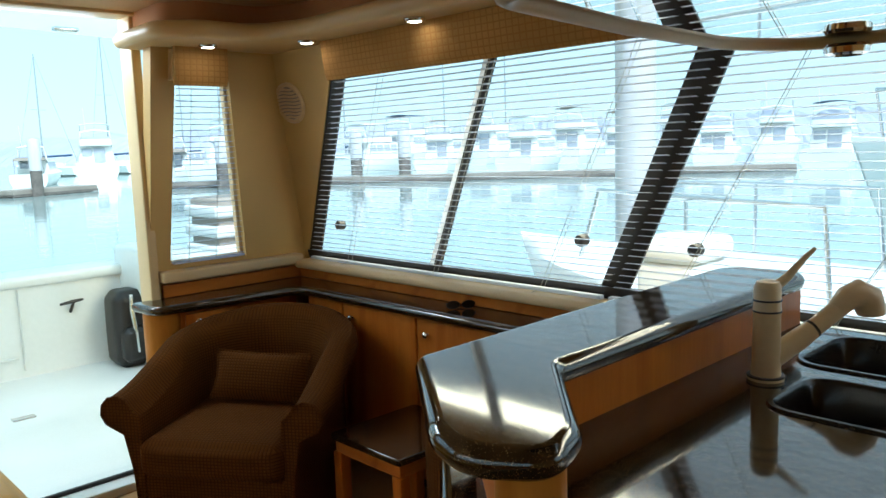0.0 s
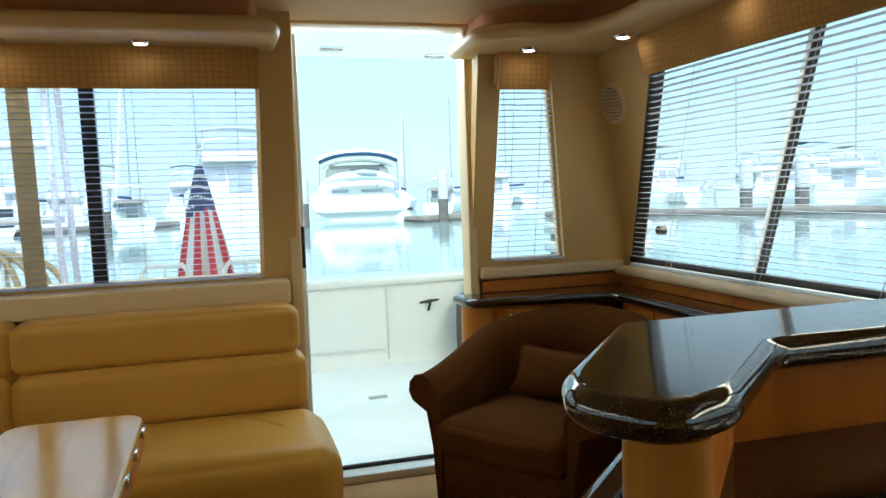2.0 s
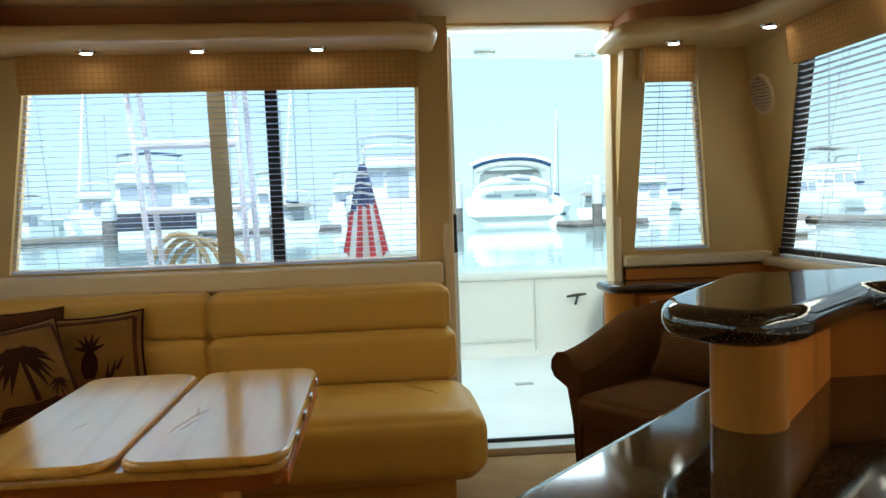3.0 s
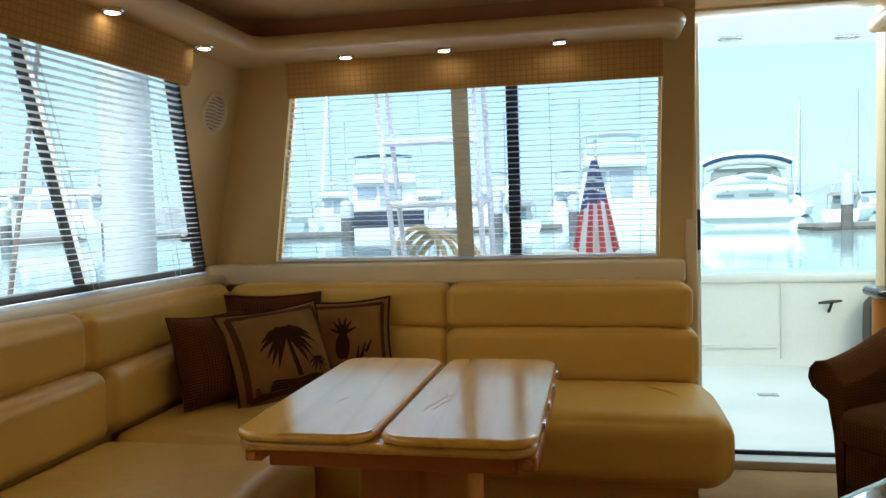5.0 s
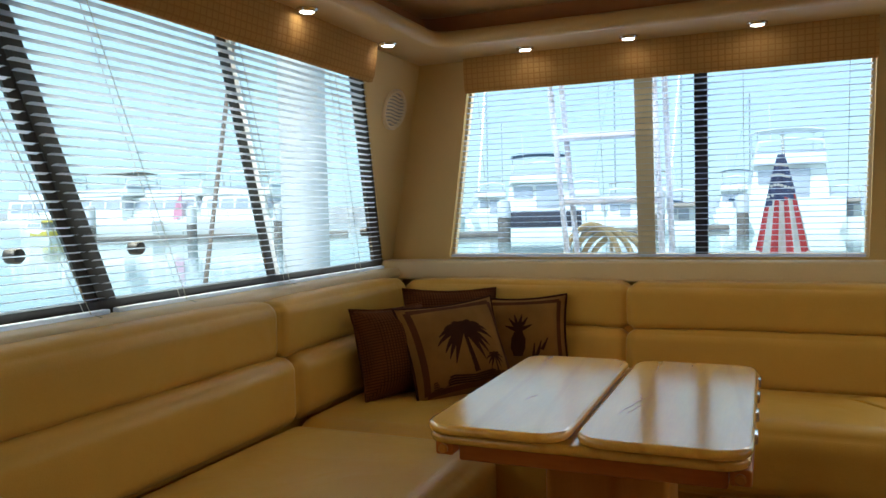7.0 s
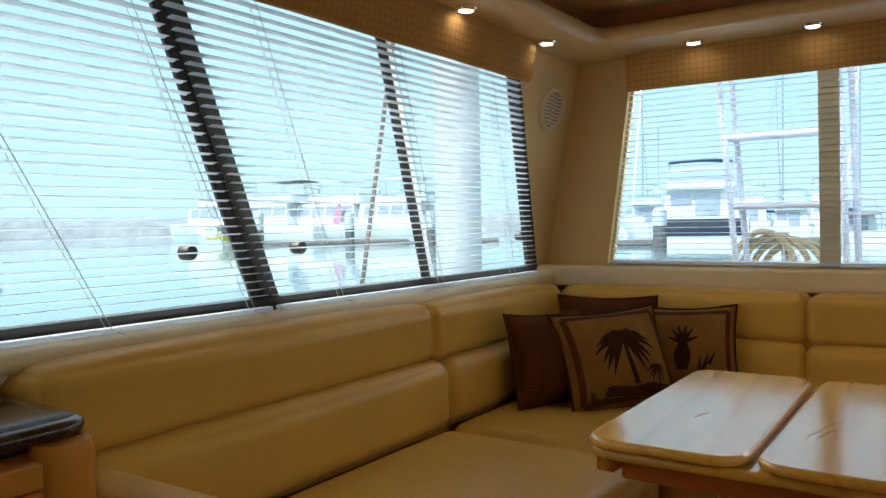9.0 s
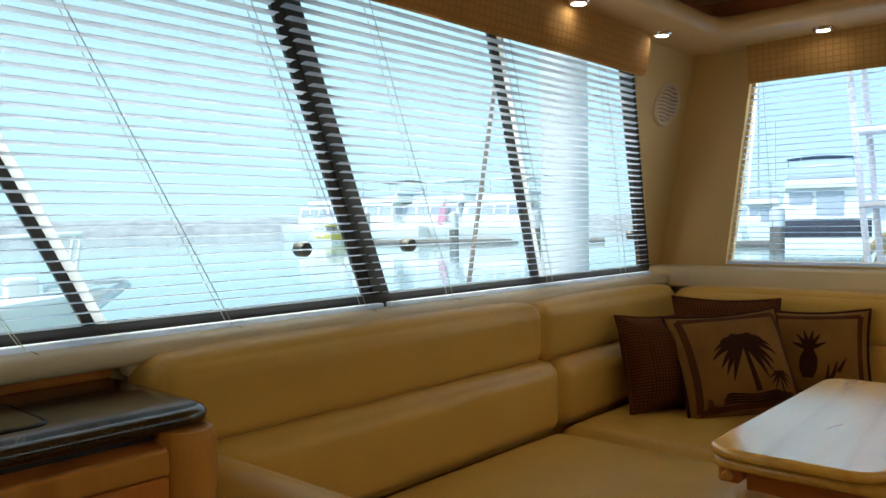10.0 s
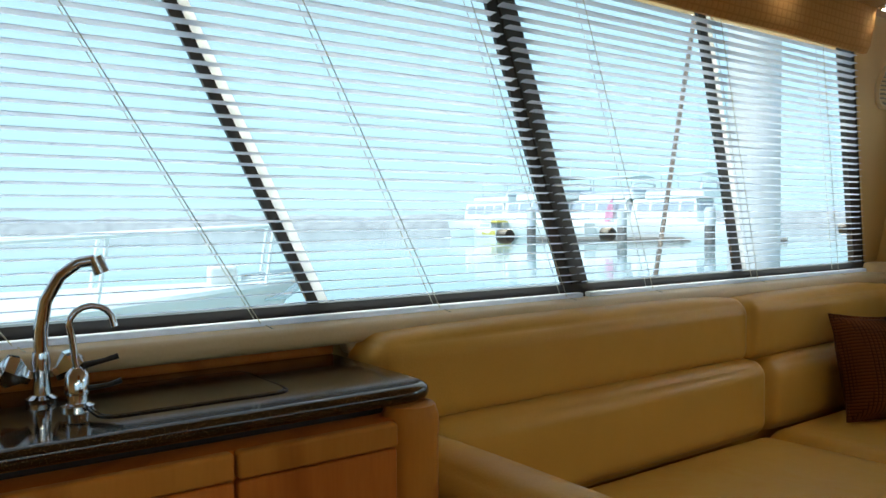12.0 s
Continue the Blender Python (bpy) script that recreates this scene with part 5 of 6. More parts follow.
# ---- boats ----
def boat(at, heading, L, W, free=1.5, cabin=2.0, fly=True, top=NAVY, stripe=None, label="white motor yacht moored in the marina", rails=True, arch=True, k=0.68, rail=STEEL, rake=0.35):
    """A motor yacht: at is the stern's middle on the water, heading its bow's compass turn in degrees from +x."""
    bt = thing("motor_yacht", (at[0], at[1], WATER), label, "boat", "moored boats", rz=heading)
    bm, rows_v = B(), []
    N = 14
    for i in range(N + 1):
        s = i / N
        half = W / 2 * (1 - max(0.0, (s - 0.45) / 0.55) ** 2.2) * (0.93 + 0.07 * min(1, s * 4))
        half = max(half, 0.03)
        sheer = free * (1 + 0.35 * s * s)
        x = L * s
        flare = 1 - rake * s
        rows_v.append([bm.verts.new((x - 0.06 * L * (1 - k) * s, y * half * f, z)) for k, y, f, z in (
            (0, 0, 1, -0.3), (0.2, 1, flare * 0.85, -0.05), (0.5, 1, 0.5 + 0.5 * flare, sheer * 0.45), (0.9, 1, 1.0, sheer * 0.93), (1, 1, 1.0, sheer), (1, 1, 0.96, sheer * 1.0 + 0.04), (1, 0, 1, sheer + 0.06),
            (1, -1, 0.96, sheer * 1.0 + 0.04), (1, -1, 1.0, sheer), (0.9, -1, 1.0, sheer * 0.93), (0.5, -1, 0.5 + 0.5 * flare, sheer * 0.45), (0.2, -1, flare * 0.85, -0.05))])
    for p, q in zip(rows_v, rows_v[1:]):
        for j in range(12):
            bm.faces.new((p[j - 1], p[j], q[j], q[j - 1]))
    bm.faces.new(rows_v[0])
    bm.faces.new(rows_v[-1][::-1])
    part("hull", bm, GEL, bt)
    bt.scale = (k, k, k)
    k = 4
    if stripe:
        part("transom_panel", rbox(B(), (-0.05, -W * 0.42, free * 0.35), (0.02, W * 0.42, free * 0.95), 0.02, 1, arc=1), stripe, bt, "dark panelled stern")
        for e in (-1, 1):
            part("hull_band", rbox(B(), (0.1, e * W * 0.472 - 0.03, free * 0.5), (L * 0.45, e * W * 0.472 + 0.05, free * 0.96), 0.02, 1, arc=1), stripe, bt, "dark band along the hull")
    cx0, cx1, cw = L * 0.20, L * 0.66, W * 0.40
    o = fillet([(cx0, -cw), (cx1, -cw * 0.85), (cx1 + L * 0.05, 0), (cx1, cw * 0.85), (cx0, cw)], [0.2, 0.5, 0.5, 0.5, 0.2], 5)
    part("cabin", prism(B(), o, [(0, free), (0.05, free + cabin * 0.45), (0.28, free + cabin), (0.5, free + cabin + 0.1)]), GEL, bt)
    for e in (-1, 1):
        for i in range(k):
            xa, xb = cx0 + 0.4 + (cx1 - cx0 - 0.9) * i / k, cx0 + 0.4 + (cx1 - cx0 - 0.9) * (i + 0.86) / k
            f = 1 - 0.15 * ((xa + xb) / 2 - cx0) / (cx1 - cx0)
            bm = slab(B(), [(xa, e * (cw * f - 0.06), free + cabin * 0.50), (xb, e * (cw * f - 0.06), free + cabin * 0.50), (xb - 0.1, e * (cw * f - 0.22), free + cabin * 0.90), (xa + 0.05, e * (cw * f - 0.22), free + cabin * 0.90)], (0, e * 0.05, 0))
            part("window", bm, HAZEGLASS, bt, "", False)
    part("aft_door", rbox(B(), (cx0 - 0.05, -cw * 0.5, free + 0.1), (cx0 + 0.08, cw * 0.15, free + cabin * 0.9), 0.03, 1, arc=1), HAZEGLASS, bt)
    part("aft_window", rbox(B(), (cx0 - 0.05, cw * 0.25, free + cabin * 0.45), (cx0 + 0.10, cw * 0.8, free + cabin * 0.88), 0.03, 1, arc=1), HAZEGLASS, bt)
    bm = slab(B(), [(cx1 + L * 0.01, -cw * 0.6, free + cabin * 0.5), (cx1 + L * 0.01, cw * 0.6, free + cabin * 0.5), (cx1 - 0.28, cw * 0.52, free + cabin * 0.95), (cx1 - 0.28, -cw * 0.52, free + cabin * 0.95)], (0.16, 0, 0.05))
    part("windscreen", bm, HAZEGLASS, bt, "", False)
    z = free + cabin
    if fly:
        o = fillet([(cx0 - 0.6, -cw * 0.92), (cx1 - L * 0.1, -cw * 0.8), (cx1 - L * 0.04, 0), (cx1 - L * 0.1, cw * 0.8), (cx0 - 0.6, cw * 0.92)], [0.3, 0.5, 0.4, 0.5, 0.3], 5)
        part("flybridge", prism(B(), o, [(0.2, z + 0.05), (0, z + 0.15), (0.06, z + 0.8)]), GEL, bt)
        part("fly_screen", prism(B(), o, [(0.10, z + 0.78), (0.16, z + 1.05)]), HAZEGLASS, bt)
        ta, tb = cx0 - 0.3, cx0 + (cx1 - cx0) * 0.55
        bm, rr = B(), []
        for q in range(9):
            u = -1 + q / 4
            rr.append([bm.verts.new((x, u * cw * 0.85, z + 2.35 + 0.18 * (1 - u * u) + dz)) for x, dz in ((ta, 0), (tb, 0.06), (tb, 0.12), (ta, 0.06))])
        for p, q in zip(rr, rr[1:]):
            for j in range(4):
                bm.faces.new((p[j - 1], p[j], q[j], q[j - 1]))
        bm.faces.new(rr[0])
        bm.faces.new(rr[-1][::-1])
        part("canopy", bm, top, bt, "cloth canopy")
        for x in (ta + 0.1, tb - 0.1):
            for e in (-1, 1):
                part("canopy_pole", tube(B(), [(x, e * cw * 0.8, z + 0.7), (x, e * cw * 0.82, z + 2.38)], 0.035, 6), STEEL, bt)
    else:
        o = fillet([(0.3, -cw * 0.95), (cx0 + 0.4, -cw * 0.9), (cx0 + 0.4, cw * 0.9), (0.3, cw * 0.95)], 0.3, 4)
        part("canopy", prism(B(), o, [(0, z + 0.05), (0.12, z + 0.32), (0.5, z + 0.42)]), top, bt, "cloth cockpit canopy")
        for e in (-1, 1):
            part("canopy_pole", tube(B(), [(0.45, e * cw * 0.9, free), (0.5, e * cw * 0.88, z + 0.1)], 0.035, 6), STEEL, bt)
    if arch:
        xa = cx0 + 0.1
        part("radar_arch", tube(B(), [(xa, -cw * 0.9, z), (xa - 0.5, -cw * 0.8, z + 1.6), (xa - 0.6, 0, z + 1.8), (xa - 0.5, cw * 0.8, z + 1.6), (xa, cw * 0.9, z)], 0.11, 8), GEL, bt)
        part("antenna", tube(B(), [(xa - 0.5, cw * 0.5, z + 1.7), (xa - 0.9, cw * 0.55, z + 4.2)], 0.02, 5), GEL, bt)
    if rails:
        for e in (-1, 1):
            pts = []
            for i in range(9):
                s = 0.45 + 0.53 * i / 8
                half = W / 2 * (1 - max(0.0, (s - 0.45) / 0.55) ** 2.2) * 0.93
                pts.append(Vector((L * s, e * half, free * (1 + 0.35 * s * s) + 0.65)))
            part("rail", tube(B(), pts, 0.025, 6), rail, bt)
            for p in pts[::2]:
                part("stanchion", tube(B(), [p - Vector((0.1, 0, 0.62)), p], 0.02, 5), rail, bt)
    return bt


def polar(deg_left, dist):
    """A point at a bearing from the saloon, in degrees left of straight aft."""
    return (-0.45 - dist * math.sin(radians(deg_left)), -0.45 + dist * math.cos(radians(deg_left)))


def stern_cruiser(at):
    """A broad cabin cruiser with its rounded stern to the viewer and a tender on its swim platform."""
    c = thing("cabin_cruiser", (at[0], at[1], WATER), "white cabin cruiser with a blue-edged canopy, stern to the door", "boat", "moored boats", rz=-8)
    c.scale = (1.2, 1.2, 1.1)
    bm, rows_v = B(), []
    for i in range(13):
        v = i / 12
        half = 3.15 * (1 - max(0.0, (v - 0.4) / 0.6) ** 2.0 * 0.97)
        ring = []
        for q in range(17):
            a = math.pi * q / 16
            ring.append(bm.verts.new((half * math.cos(a), 12.0 * v, 1.75 - 2.0 * math.sin(a) ** 0.75 + 0.5 * v)))
        rows_v.append(ring)
    for p, q in zip(rows_v, rows_v[1:]):
        for k in range(16):
            bm.faces.new((p[k], p[k + 1], q[k + 1], q[k]))
        bm.faces.new((p[16], p[0], q[0], q[16]))
    bm.faces.new(rows_v[0])
    bm.faces.new(rows_v[-1][::-1])
    part("hull", bm, GEL, c)
    o = fillet([(-2.9, -0.35), (2.9, -0.35), (2.9, 1.2), (-2.9, 1.2)], [0.7, 0.7, 0.1, 0.1], 6)
    part("swim_platform", prism(B(), o, eased(0.55, 0.85, 0.1, 3)), GEL, c)
    o = fillet([(-2.75, 0.4), (2.75, 0.4), (2.3, 9.0), (-2.3, 9.0)], 0.6, 5)
    part("cockpit_coaming", prism(B(), o, [(0.0, 1.7), (0.05, 2.3), (0.3, 2.75)]), GEL, c)
    for x0, x1 in ((-1.75, -0.75), (0.1, 1.5)):
        part("stern_window", rbox(B(), (x0, 0.36, 1.95), (x1, 0.44, 2.15), 0.03, 1, arc=2), HAZEGLASS, c)
    o = fillet([(-2.35, 3.2), (2.35, 3.2), (1.9, 8.5), (-1.9, 8.5)], 0.5, 5)
    part("cabin", prism(B(), o, [(0.0, 2.6), (0.2, 3.7), (0.7, 4.0)]), GEL, c)
    part("cabin_door", rbox(B(), (-0.5, 3.1, 2.9), (1.5, 3.3, 3.7), 0.1, 1, arc=2), HAZEGLASS, c)
    for nm, mat, y0, z0, r in (("canopy", GEL, 1.2, 4.62, 0.16), ("canopy_edge", NAVY, 1.0, 4.68, 0.13)):
        pts = [(2.55 * u, y0, z0 - 0.55 * abs(u) ** 2.6) for u in [-1 + k / 8 for k in range(17)]]
        bm = tube(B(), pts, r, 8)
        if nm == "canopy":
            for yy in (2.0, 2.8, 3.6, 4.4):
                tube(bm, [(x, yy, z + 0.05) for x, _, z in pts], 0.42, 8)
        part(nm, bm, mat, c, "blue canvas edge" if nm == "canopy_edge" else "white canvas top")
    for e in (-1, 1):
        part("canopy_pole", tube(B(), [(e * 2.55, 1.1, 2.2), (e * 2.52, 1.1, 4.2)], 0.04, 6), STEEL, c)
        part("stern_rail", tube(B(), [(e * 2.8, 0.5, 2.3), (e * 2.85, 0.4, 2.9), (e * 1.2, 0.3, 2.95), (e * 1.1, 0.35, 2.3)], 0.035, 6), STEEL, c)
    td = part("tender", tube(B(), [(-2.2, -0.15, 2.75), (-1.4, -0.25, 3.0), (0.0, -0.3, 3.15), (1.3, -0.25, 3.05), (2.3, -0.15, 2.7)], [0.14, 0.30, 0.36, 0.33, 0.15], 12), GEL, c, "white tender hung across the stern")
    part("tender_cockpit", tube(B(), [(-0.7, -0.42, 3.3), (0.2, -0.52, 3.3), (1.1, -0.5, 3.2)], [0.10, 0.26, 0.20], 10), HAZEGLASS, td, "dark open well")
    part("outboard", rbox(B(), (2.15, -0.5, 2.0), (2.5, -0.1, 2.75), 0.1, 2, arc=3), HAZEGLASS, td)


# seen through the doorway and the wide aft window
stern_cruiser(polar(-10.1, 60))
boat(polar(-4.5, 62), 86, 12, 4.2, 1.3, 1.6, False, CANVAS, None, "small white cruiser beside a floating dock")
boat(polar(-1.6, 56), 97, 14, 6.4, 2.3, 2.3, True, GEL, None, "tall white flybridge yacht with a pale canopy", k=1.0)
boat(polar(5.5, 56), 110, 11, 4.2, 1.3, 1.5, False, CANVAS, None, "white cruiser with a tan cockpit cover")
boat(polar(10.0, 66), 96, 13, 4.8, 1.6, 1.9, True, CANVAS, None, "white flybridge yacht far down the marina")
boat(polar(15.6, 56), 108, 14, 7.6, 2.3, 2.3, True, NAVY, material("dark_bulwark", (0.05, 0.045, 0.06), 0.5, 0, (0.03, 0.028, 0.04), 2, 30, 0.05), "trawler yacht with a dark panelled stern and a navy canopy", k=0.85)
boat(polar(22.5, 75), 150, 12, 4.5, 1.3, 1.6, True, CANVAS, None, "white cruiser far down the marina")
boat(polar(-15.8, 70), 60, 12, 4.4, 1.4, 1.6, False, CANVAS, None, "white cruiser behind the pilings")
# seen through the starboard windows
for deg, dist, hd, L, W, cab, fly, top in ((-24, 62, 20, 11, 4.2, 1.7, False, CANVAS), (-31, 64, 200, 13, 4.8, 2.2, False, GEL), (-36.5, 68, 10, 15, 5.0, 2.1, True, GEL), (-43, 66, 25, 15, 5.0, 2.2, True, CANVAS), (-49, 60, 15, 14, 4.8, 2.0, True, GEL), (-56, 58, 10, 14, 4.8, 2.1, True, CANVAS), (-63, 60, 20, 13, 4.6, 1.9, True, GEL), (-70, 55, 10, 14, 4.8, 2.0, True, NAVY)):
    boat(polar(deg, dist), hd, L, W, 1.7, cab, fly, top, None, "white motor yacht across the fairway")
for deg, dist, hd, L, W, cab, fly, top in ((-27.5, 80, 30, 12, 4.4, 1.9, True, GEL), (-33.5, 84, 190, 13, 4.8, 2.2, True, CANVAS), (-40, 86, 20, 14, 5.0, 2.1, True, NAVY), (-46, 82, 15, 14, 5.0, 2.2, True, GEL), (-52.5, 78, 15, 14, 4.8, 2.0, True, CANVAS), (-60, 80, 10, 14, 4.8, 2.1, True, GEL), (-67, 78, 20, 13, 4.6, 1.9, True, GEL), (-20, 84, 70, 12, 4.6, 1.9, True, GEL), (2.2, 84, 92, 13, 4.6, 2.0, True, NAVY), (7.5, 80, 100, 13, 4.6, 2.0, True, CANVAS), (12.6, 78, 100, 12, 4.6, 1.8, True, GEL), (19, 82, 120, 13, 4.6, 2.0, True, GEL)):
    boat(polar(deg, dist), hd, L, W, 1.7, cab, fly, top, None, "white motor yacht in the far row of berths", k=0.9)
# seen through the port windows
for deg, dist, hd, L, W, cab, fly, top in ((33, 74, 190, 16, 5.4, 2.3, True, GEL), (37.5, 78, 188, 18, 6.6, 2.4, True, GEL), (42.2, 80, 178, 22, 6.4, 2.6, True, CANVAS), (47.0, 92, 182, 18, 6.0, 2.6, True, GEL)):
    boat(polar(deg, dist), hd, L, W, 1.8, cab, fly, top, None, "tall white yacht across the fairway", k=0.95)
YELLOW = material("yellow_gelcoat", (0.62, 0.50, 0.08), 0.4, 0, (0.52, 0.42, 0.06), 1, 20, 0)
PINK = material("pink_cloth", (0.68, 0.32, 0.42), 0.85, 0, (0.60, 0.27, 0.36), 3, 60, 0.1)
ens = thing("stern_flag", (*polar(41.6, 78), WATER + 1.0), "pink flag on a staff at a yacht's stern", "flag")
part("staff", tube(B(), [(0, 0, -0.6), (0, 0, 3.6)], 0.04, 6), STEEL, ens)
bm, rows_v = B(), []
for i in range(7):
    u = i / 6
    rows_v.append([bm.verts.new((-1.3 * u * f, 0.12 * math.sin(u * 5 + v * 2) + e, 3.4 - 2.2 * v - 0.7 * u)) for v, f, e in ((0, 0.35, 0.015), (0.5, 0.8, 0.015), (1, 1.0, 0.015), (1, 1.0, -0.015), (0.5, 0.8, -0.015), (0, 0.35, -0.015))])
for p, q in zip(rows_v, rows_v[1:]):
    for j in range(6):
        bm.faces.new((p[j - 1], p[j], q[j], q[j - 1]))
bm.faces.new(rows_v[0])
bm.faces.new(rows_v[-1][::-1])
part("cloth", bm, PINK, ens)
yb = boat(polar(49.5, 86), 175, 9, 3.4, 1.5, 1.2, False, YELLOW, YELLOW, "small yellow and white workboat", False, False)
# neighbours alongside
boat((14.0, -9.6), 106, 13.5, 4.4, 1.55, 1.5, True, CANVAS, None, "large white yacht moored alongside to starboard", k=1.0)
nb = boat((-11.0, -9.5), 80, 13, 4.4, 0.92, 0.8, False, CANVAS, None, "white yacht with a bow anchor moored ahead to port", k=1.0, rail=GEL, rake=0.08)
bm = tube(B(), [(12.4, 0, 1.32), (13.15, 0, 1.38), (13.25, 0, 1.30)], 0.035, 8)
tube(bm, [(13.2, 0, 1.32), (12.85, 0.22, 1.12), (12.6, 0.26, 1.08)], [0.05, 0.045, 0.01], 8)
tube(bm, [(13.2, 0, 1.32), (12.85, -0.22, 1.12), (12.6, -0.26, 1.08)], [0.05, 0.045, 0.01], 8)
part("anchor", bm, STEEL, nb, "grey steel anchor on its roller")
part("windlass", rbox(B(), (12.05, -0.12, 1.22), (12.35, 0.12, 1.45), 0.04, 2, arc=2), GELDECK, nb)


def sailboat(at, heading, L, H):
    sb = thing("sailing_yacht", (at[0], at[1], WATER), "white sailing yacht with bare mast and furled boom", "boat", "moored boats", rz=heading)
    bm, rows_v = B(), []
    for i in range(11):
        s = i / 10
        half = max(0.04, L * 0.15 * math.sin(math.pi * (0.25 + 0.75 * s)) ** 0.8)
        rows_v.append([bm.verts.new((L * s, half * y, z)) for y, z in ((0, -0.3), (0.8, 0.2), (1, 1.0 + 0.3 * s), (0, 1.15 + 0.3 * s), (-1, 1.0 + 0.3 * s), (-0.8, 0.2))])
    for p, q in zip(rows_v, rows_v[1:]):
        for j in range(6):
            bm.faces.new((p[j - 1], p[j], q[j], q[j - 1]))
    bm.faces.new(rows_v[0])
    bm.faces.new(rows_v[-1][::-1])
    part("hull", bm, GEL, sb)
    part("coachroof", rbox(B(), (L * 0.3, -L * 0.08, 1.0), (L * 0.7, L * 0.08, 1.6), 0.15, 2, arc=3), GEL, sb)
    part("mast", tube(B(), [(L * 0.56, 0, 1.2), (L * 0.56, 0, H)], [0.10, 0.07], 6), STEEL, sb)
    part("boom", tube(B(), [(L * 0.56, 0, 2.4), (L * 0.12, 0, 2.5)], 0.13, 6), NAVY, sb)
    for x in (0.02, 0.98):
        part("stay", tube(B(), [(L * x, 0, 1.2), (L * 0.56, 0, H - 0.2)], 0.02, 4), STEEL, sb)
    part("spreader", tube(B(), [(L * 0.56, -1.0, H * 0.55), (L * 0.56, 1.0, H * 0.55)], 0.03, 4), STEEL, sb)


rs = random.Random(4)
for deg in (3.0, 6.8, 8.2, 12.5, 18.5, 20.5, 26, -13, -19, -22.5, -27, -29.5, -34, -39, -46, -52):
    sailboat(polar(deg, rs.uniform(78, 105)), rs.uniform(60, 120), rs.uniform(9, 13), rs.uniform(13, 19))


# ---- pilings and docks ----
def piling(at, top, r, dark=0.8, label="dark timber piling with a white sleeve in the water"):
    p = thing("dock_piling", (at[0], at[1], WATER - 0.6), label, "piling", "dock pilings")
    h = top - WATER + 0.6
    part("post", lathe(B(), [(r, 0.0), (r, 0.6 + dark)], 18), PILE, p)
    part("sleeve", lathe(B(), [(r * 1.06, 0.6 + dark), (r * 1.06, h - 0.25), (r * 0.9, h - 0.1), (r * 0.2, h)], 18), SLEEVE, p, "white sleeve")


for deg, dist, top, r in ((-6.0, 50, 2.4, 0.33), (-16.2, 52, 2.6, 0.33), (18.5, 48, 1.8, 0.4), (7.4, 50, 2.3, 0.35), (1.8, 50, 1.8, 0.35), (-28, 50, 2.4, 0.4), (-37.5, 55, 2.6, 0.4), (-41, 52, 2.6, 0.4), (35, 66, 2.2, 0.42), (41, 70, 2.2, 0.42), (47.5, 72, 2.4, 0.42)):
    piling(polar(deg, dist), top, r, 1.5)
piling((-4.7, 5.95), 4.5, 0.215, 0.02, "broad white dock piling close outside the windows")
piling((6.3, 4.1), 4.5, 0.19, 0.02, "broad white dock piling close outside the windows")


def dock(a, b, w, label="long grey floating dock"):
    a, b = Vector((*a, WATER + 0.02)), Vector((*b, WATER + 0.02))
    d = (b - a).normalized()
    nrm = Vector((-d.y, d.x, 0)) * w / 2
    ob = thing("floating_dock", (0, 0, 0), label, "dock", "floating docks")
    part("deck", slab(B(), [a - nrm, b - nrm, b + nrm, a + nrm], (0, 0, 0.38)), DOCK, ob, "", False)
    part("edge", slab(B(), [a - nrm * 1.08, b - nrm * 1.08, b + nrm * 1.08, a + nrm * 1.08], (0, 0, 0.16)), PILE, ob, "", False)


dock(polar(-24, 54), polar(-68, 52), 1.6)
dock(polar(-14, 52), polar(-19, 56), 2.2)
dock(polar(25, 58), polar(3, 64), 1.8)
dock(polar(30, 74), polar(47, 78), 1.8)

# ribbed grey dock box on the quay behind the narrow aft window
dbx = thing("ribbed_dock_box", (3.55, 7.2, WATER), "grey ribbed dock locker on the pontoon", "locker")
part("body", rbox(B(), (-0.42, -0.3, 0.3), (0.42, 0.3, 1.75), 0.04, 1, arc=2), CANVAS, dbx)
for k in range(7):
    part("rib", rbox(B(), (-0.47, -0.35, 0.35 + k * 0.2), (0.47, 0.35, 0.47 + k * 0.2), 0.03, 1, arc=2), GELDECK, dbx)
pt = thing("pontoon", (4.0, 7.0, WATER), "low pontoon beside the boat", "dock")
part("deck", rbox(B(), (-1.3, -2.5, 0.0), (1.3, 2.5, 0.32), 0.03, 1, arc=1), DOCK, pt)


# ---- own cockpit ----
bm = box(B(), (-2.45, 3.10, -0.10), (1.75, 5.75, -0.03))
structure("cockpit_floor", bm, GELDECK, "white moulded cockpit floor")
bm = B()
rbox(bm, (-2.45, 5.30, -0.1), (1.75, 5.55, 0.60), 0.04, 2, arc=3)
rbox(bm, (-2.50, 5.26, 0.57), (1.80, 5.62, 0.645), 0.03, 2, arc=3)
structure("transom", bm, GEL, "white moulded transom with a rounded coaming", True)
bm = B()
rbox(bm, (-2.50, 3.10, -0.1), (-2.25, 5.4, 0.78), 0.04, 2, arc=3)
rbox(bm, (1.50, 3.10, -0.1), (1.75, 5.4, 0.78), 0.04, 2, arc=3)
structure("cockpit_bulwark", bm, GEL, "white moulded cockpit sides", True)
bm = B()
rbox(bm, (0.83, 5.275, 0.02), (0.836, 5.302, 0.56), 0.002, 1, arc=1)
rbox(bm, (-0.35, 5.275, 0.10), (0.80, 5.296, 0.115), 0.002, 1, arc=1)
structure("transom_trim", bm, GELDECK, "fine grey joints of the transom door")
# overhang roof, let through by daylight to brighten the cockpit below
bm = B()
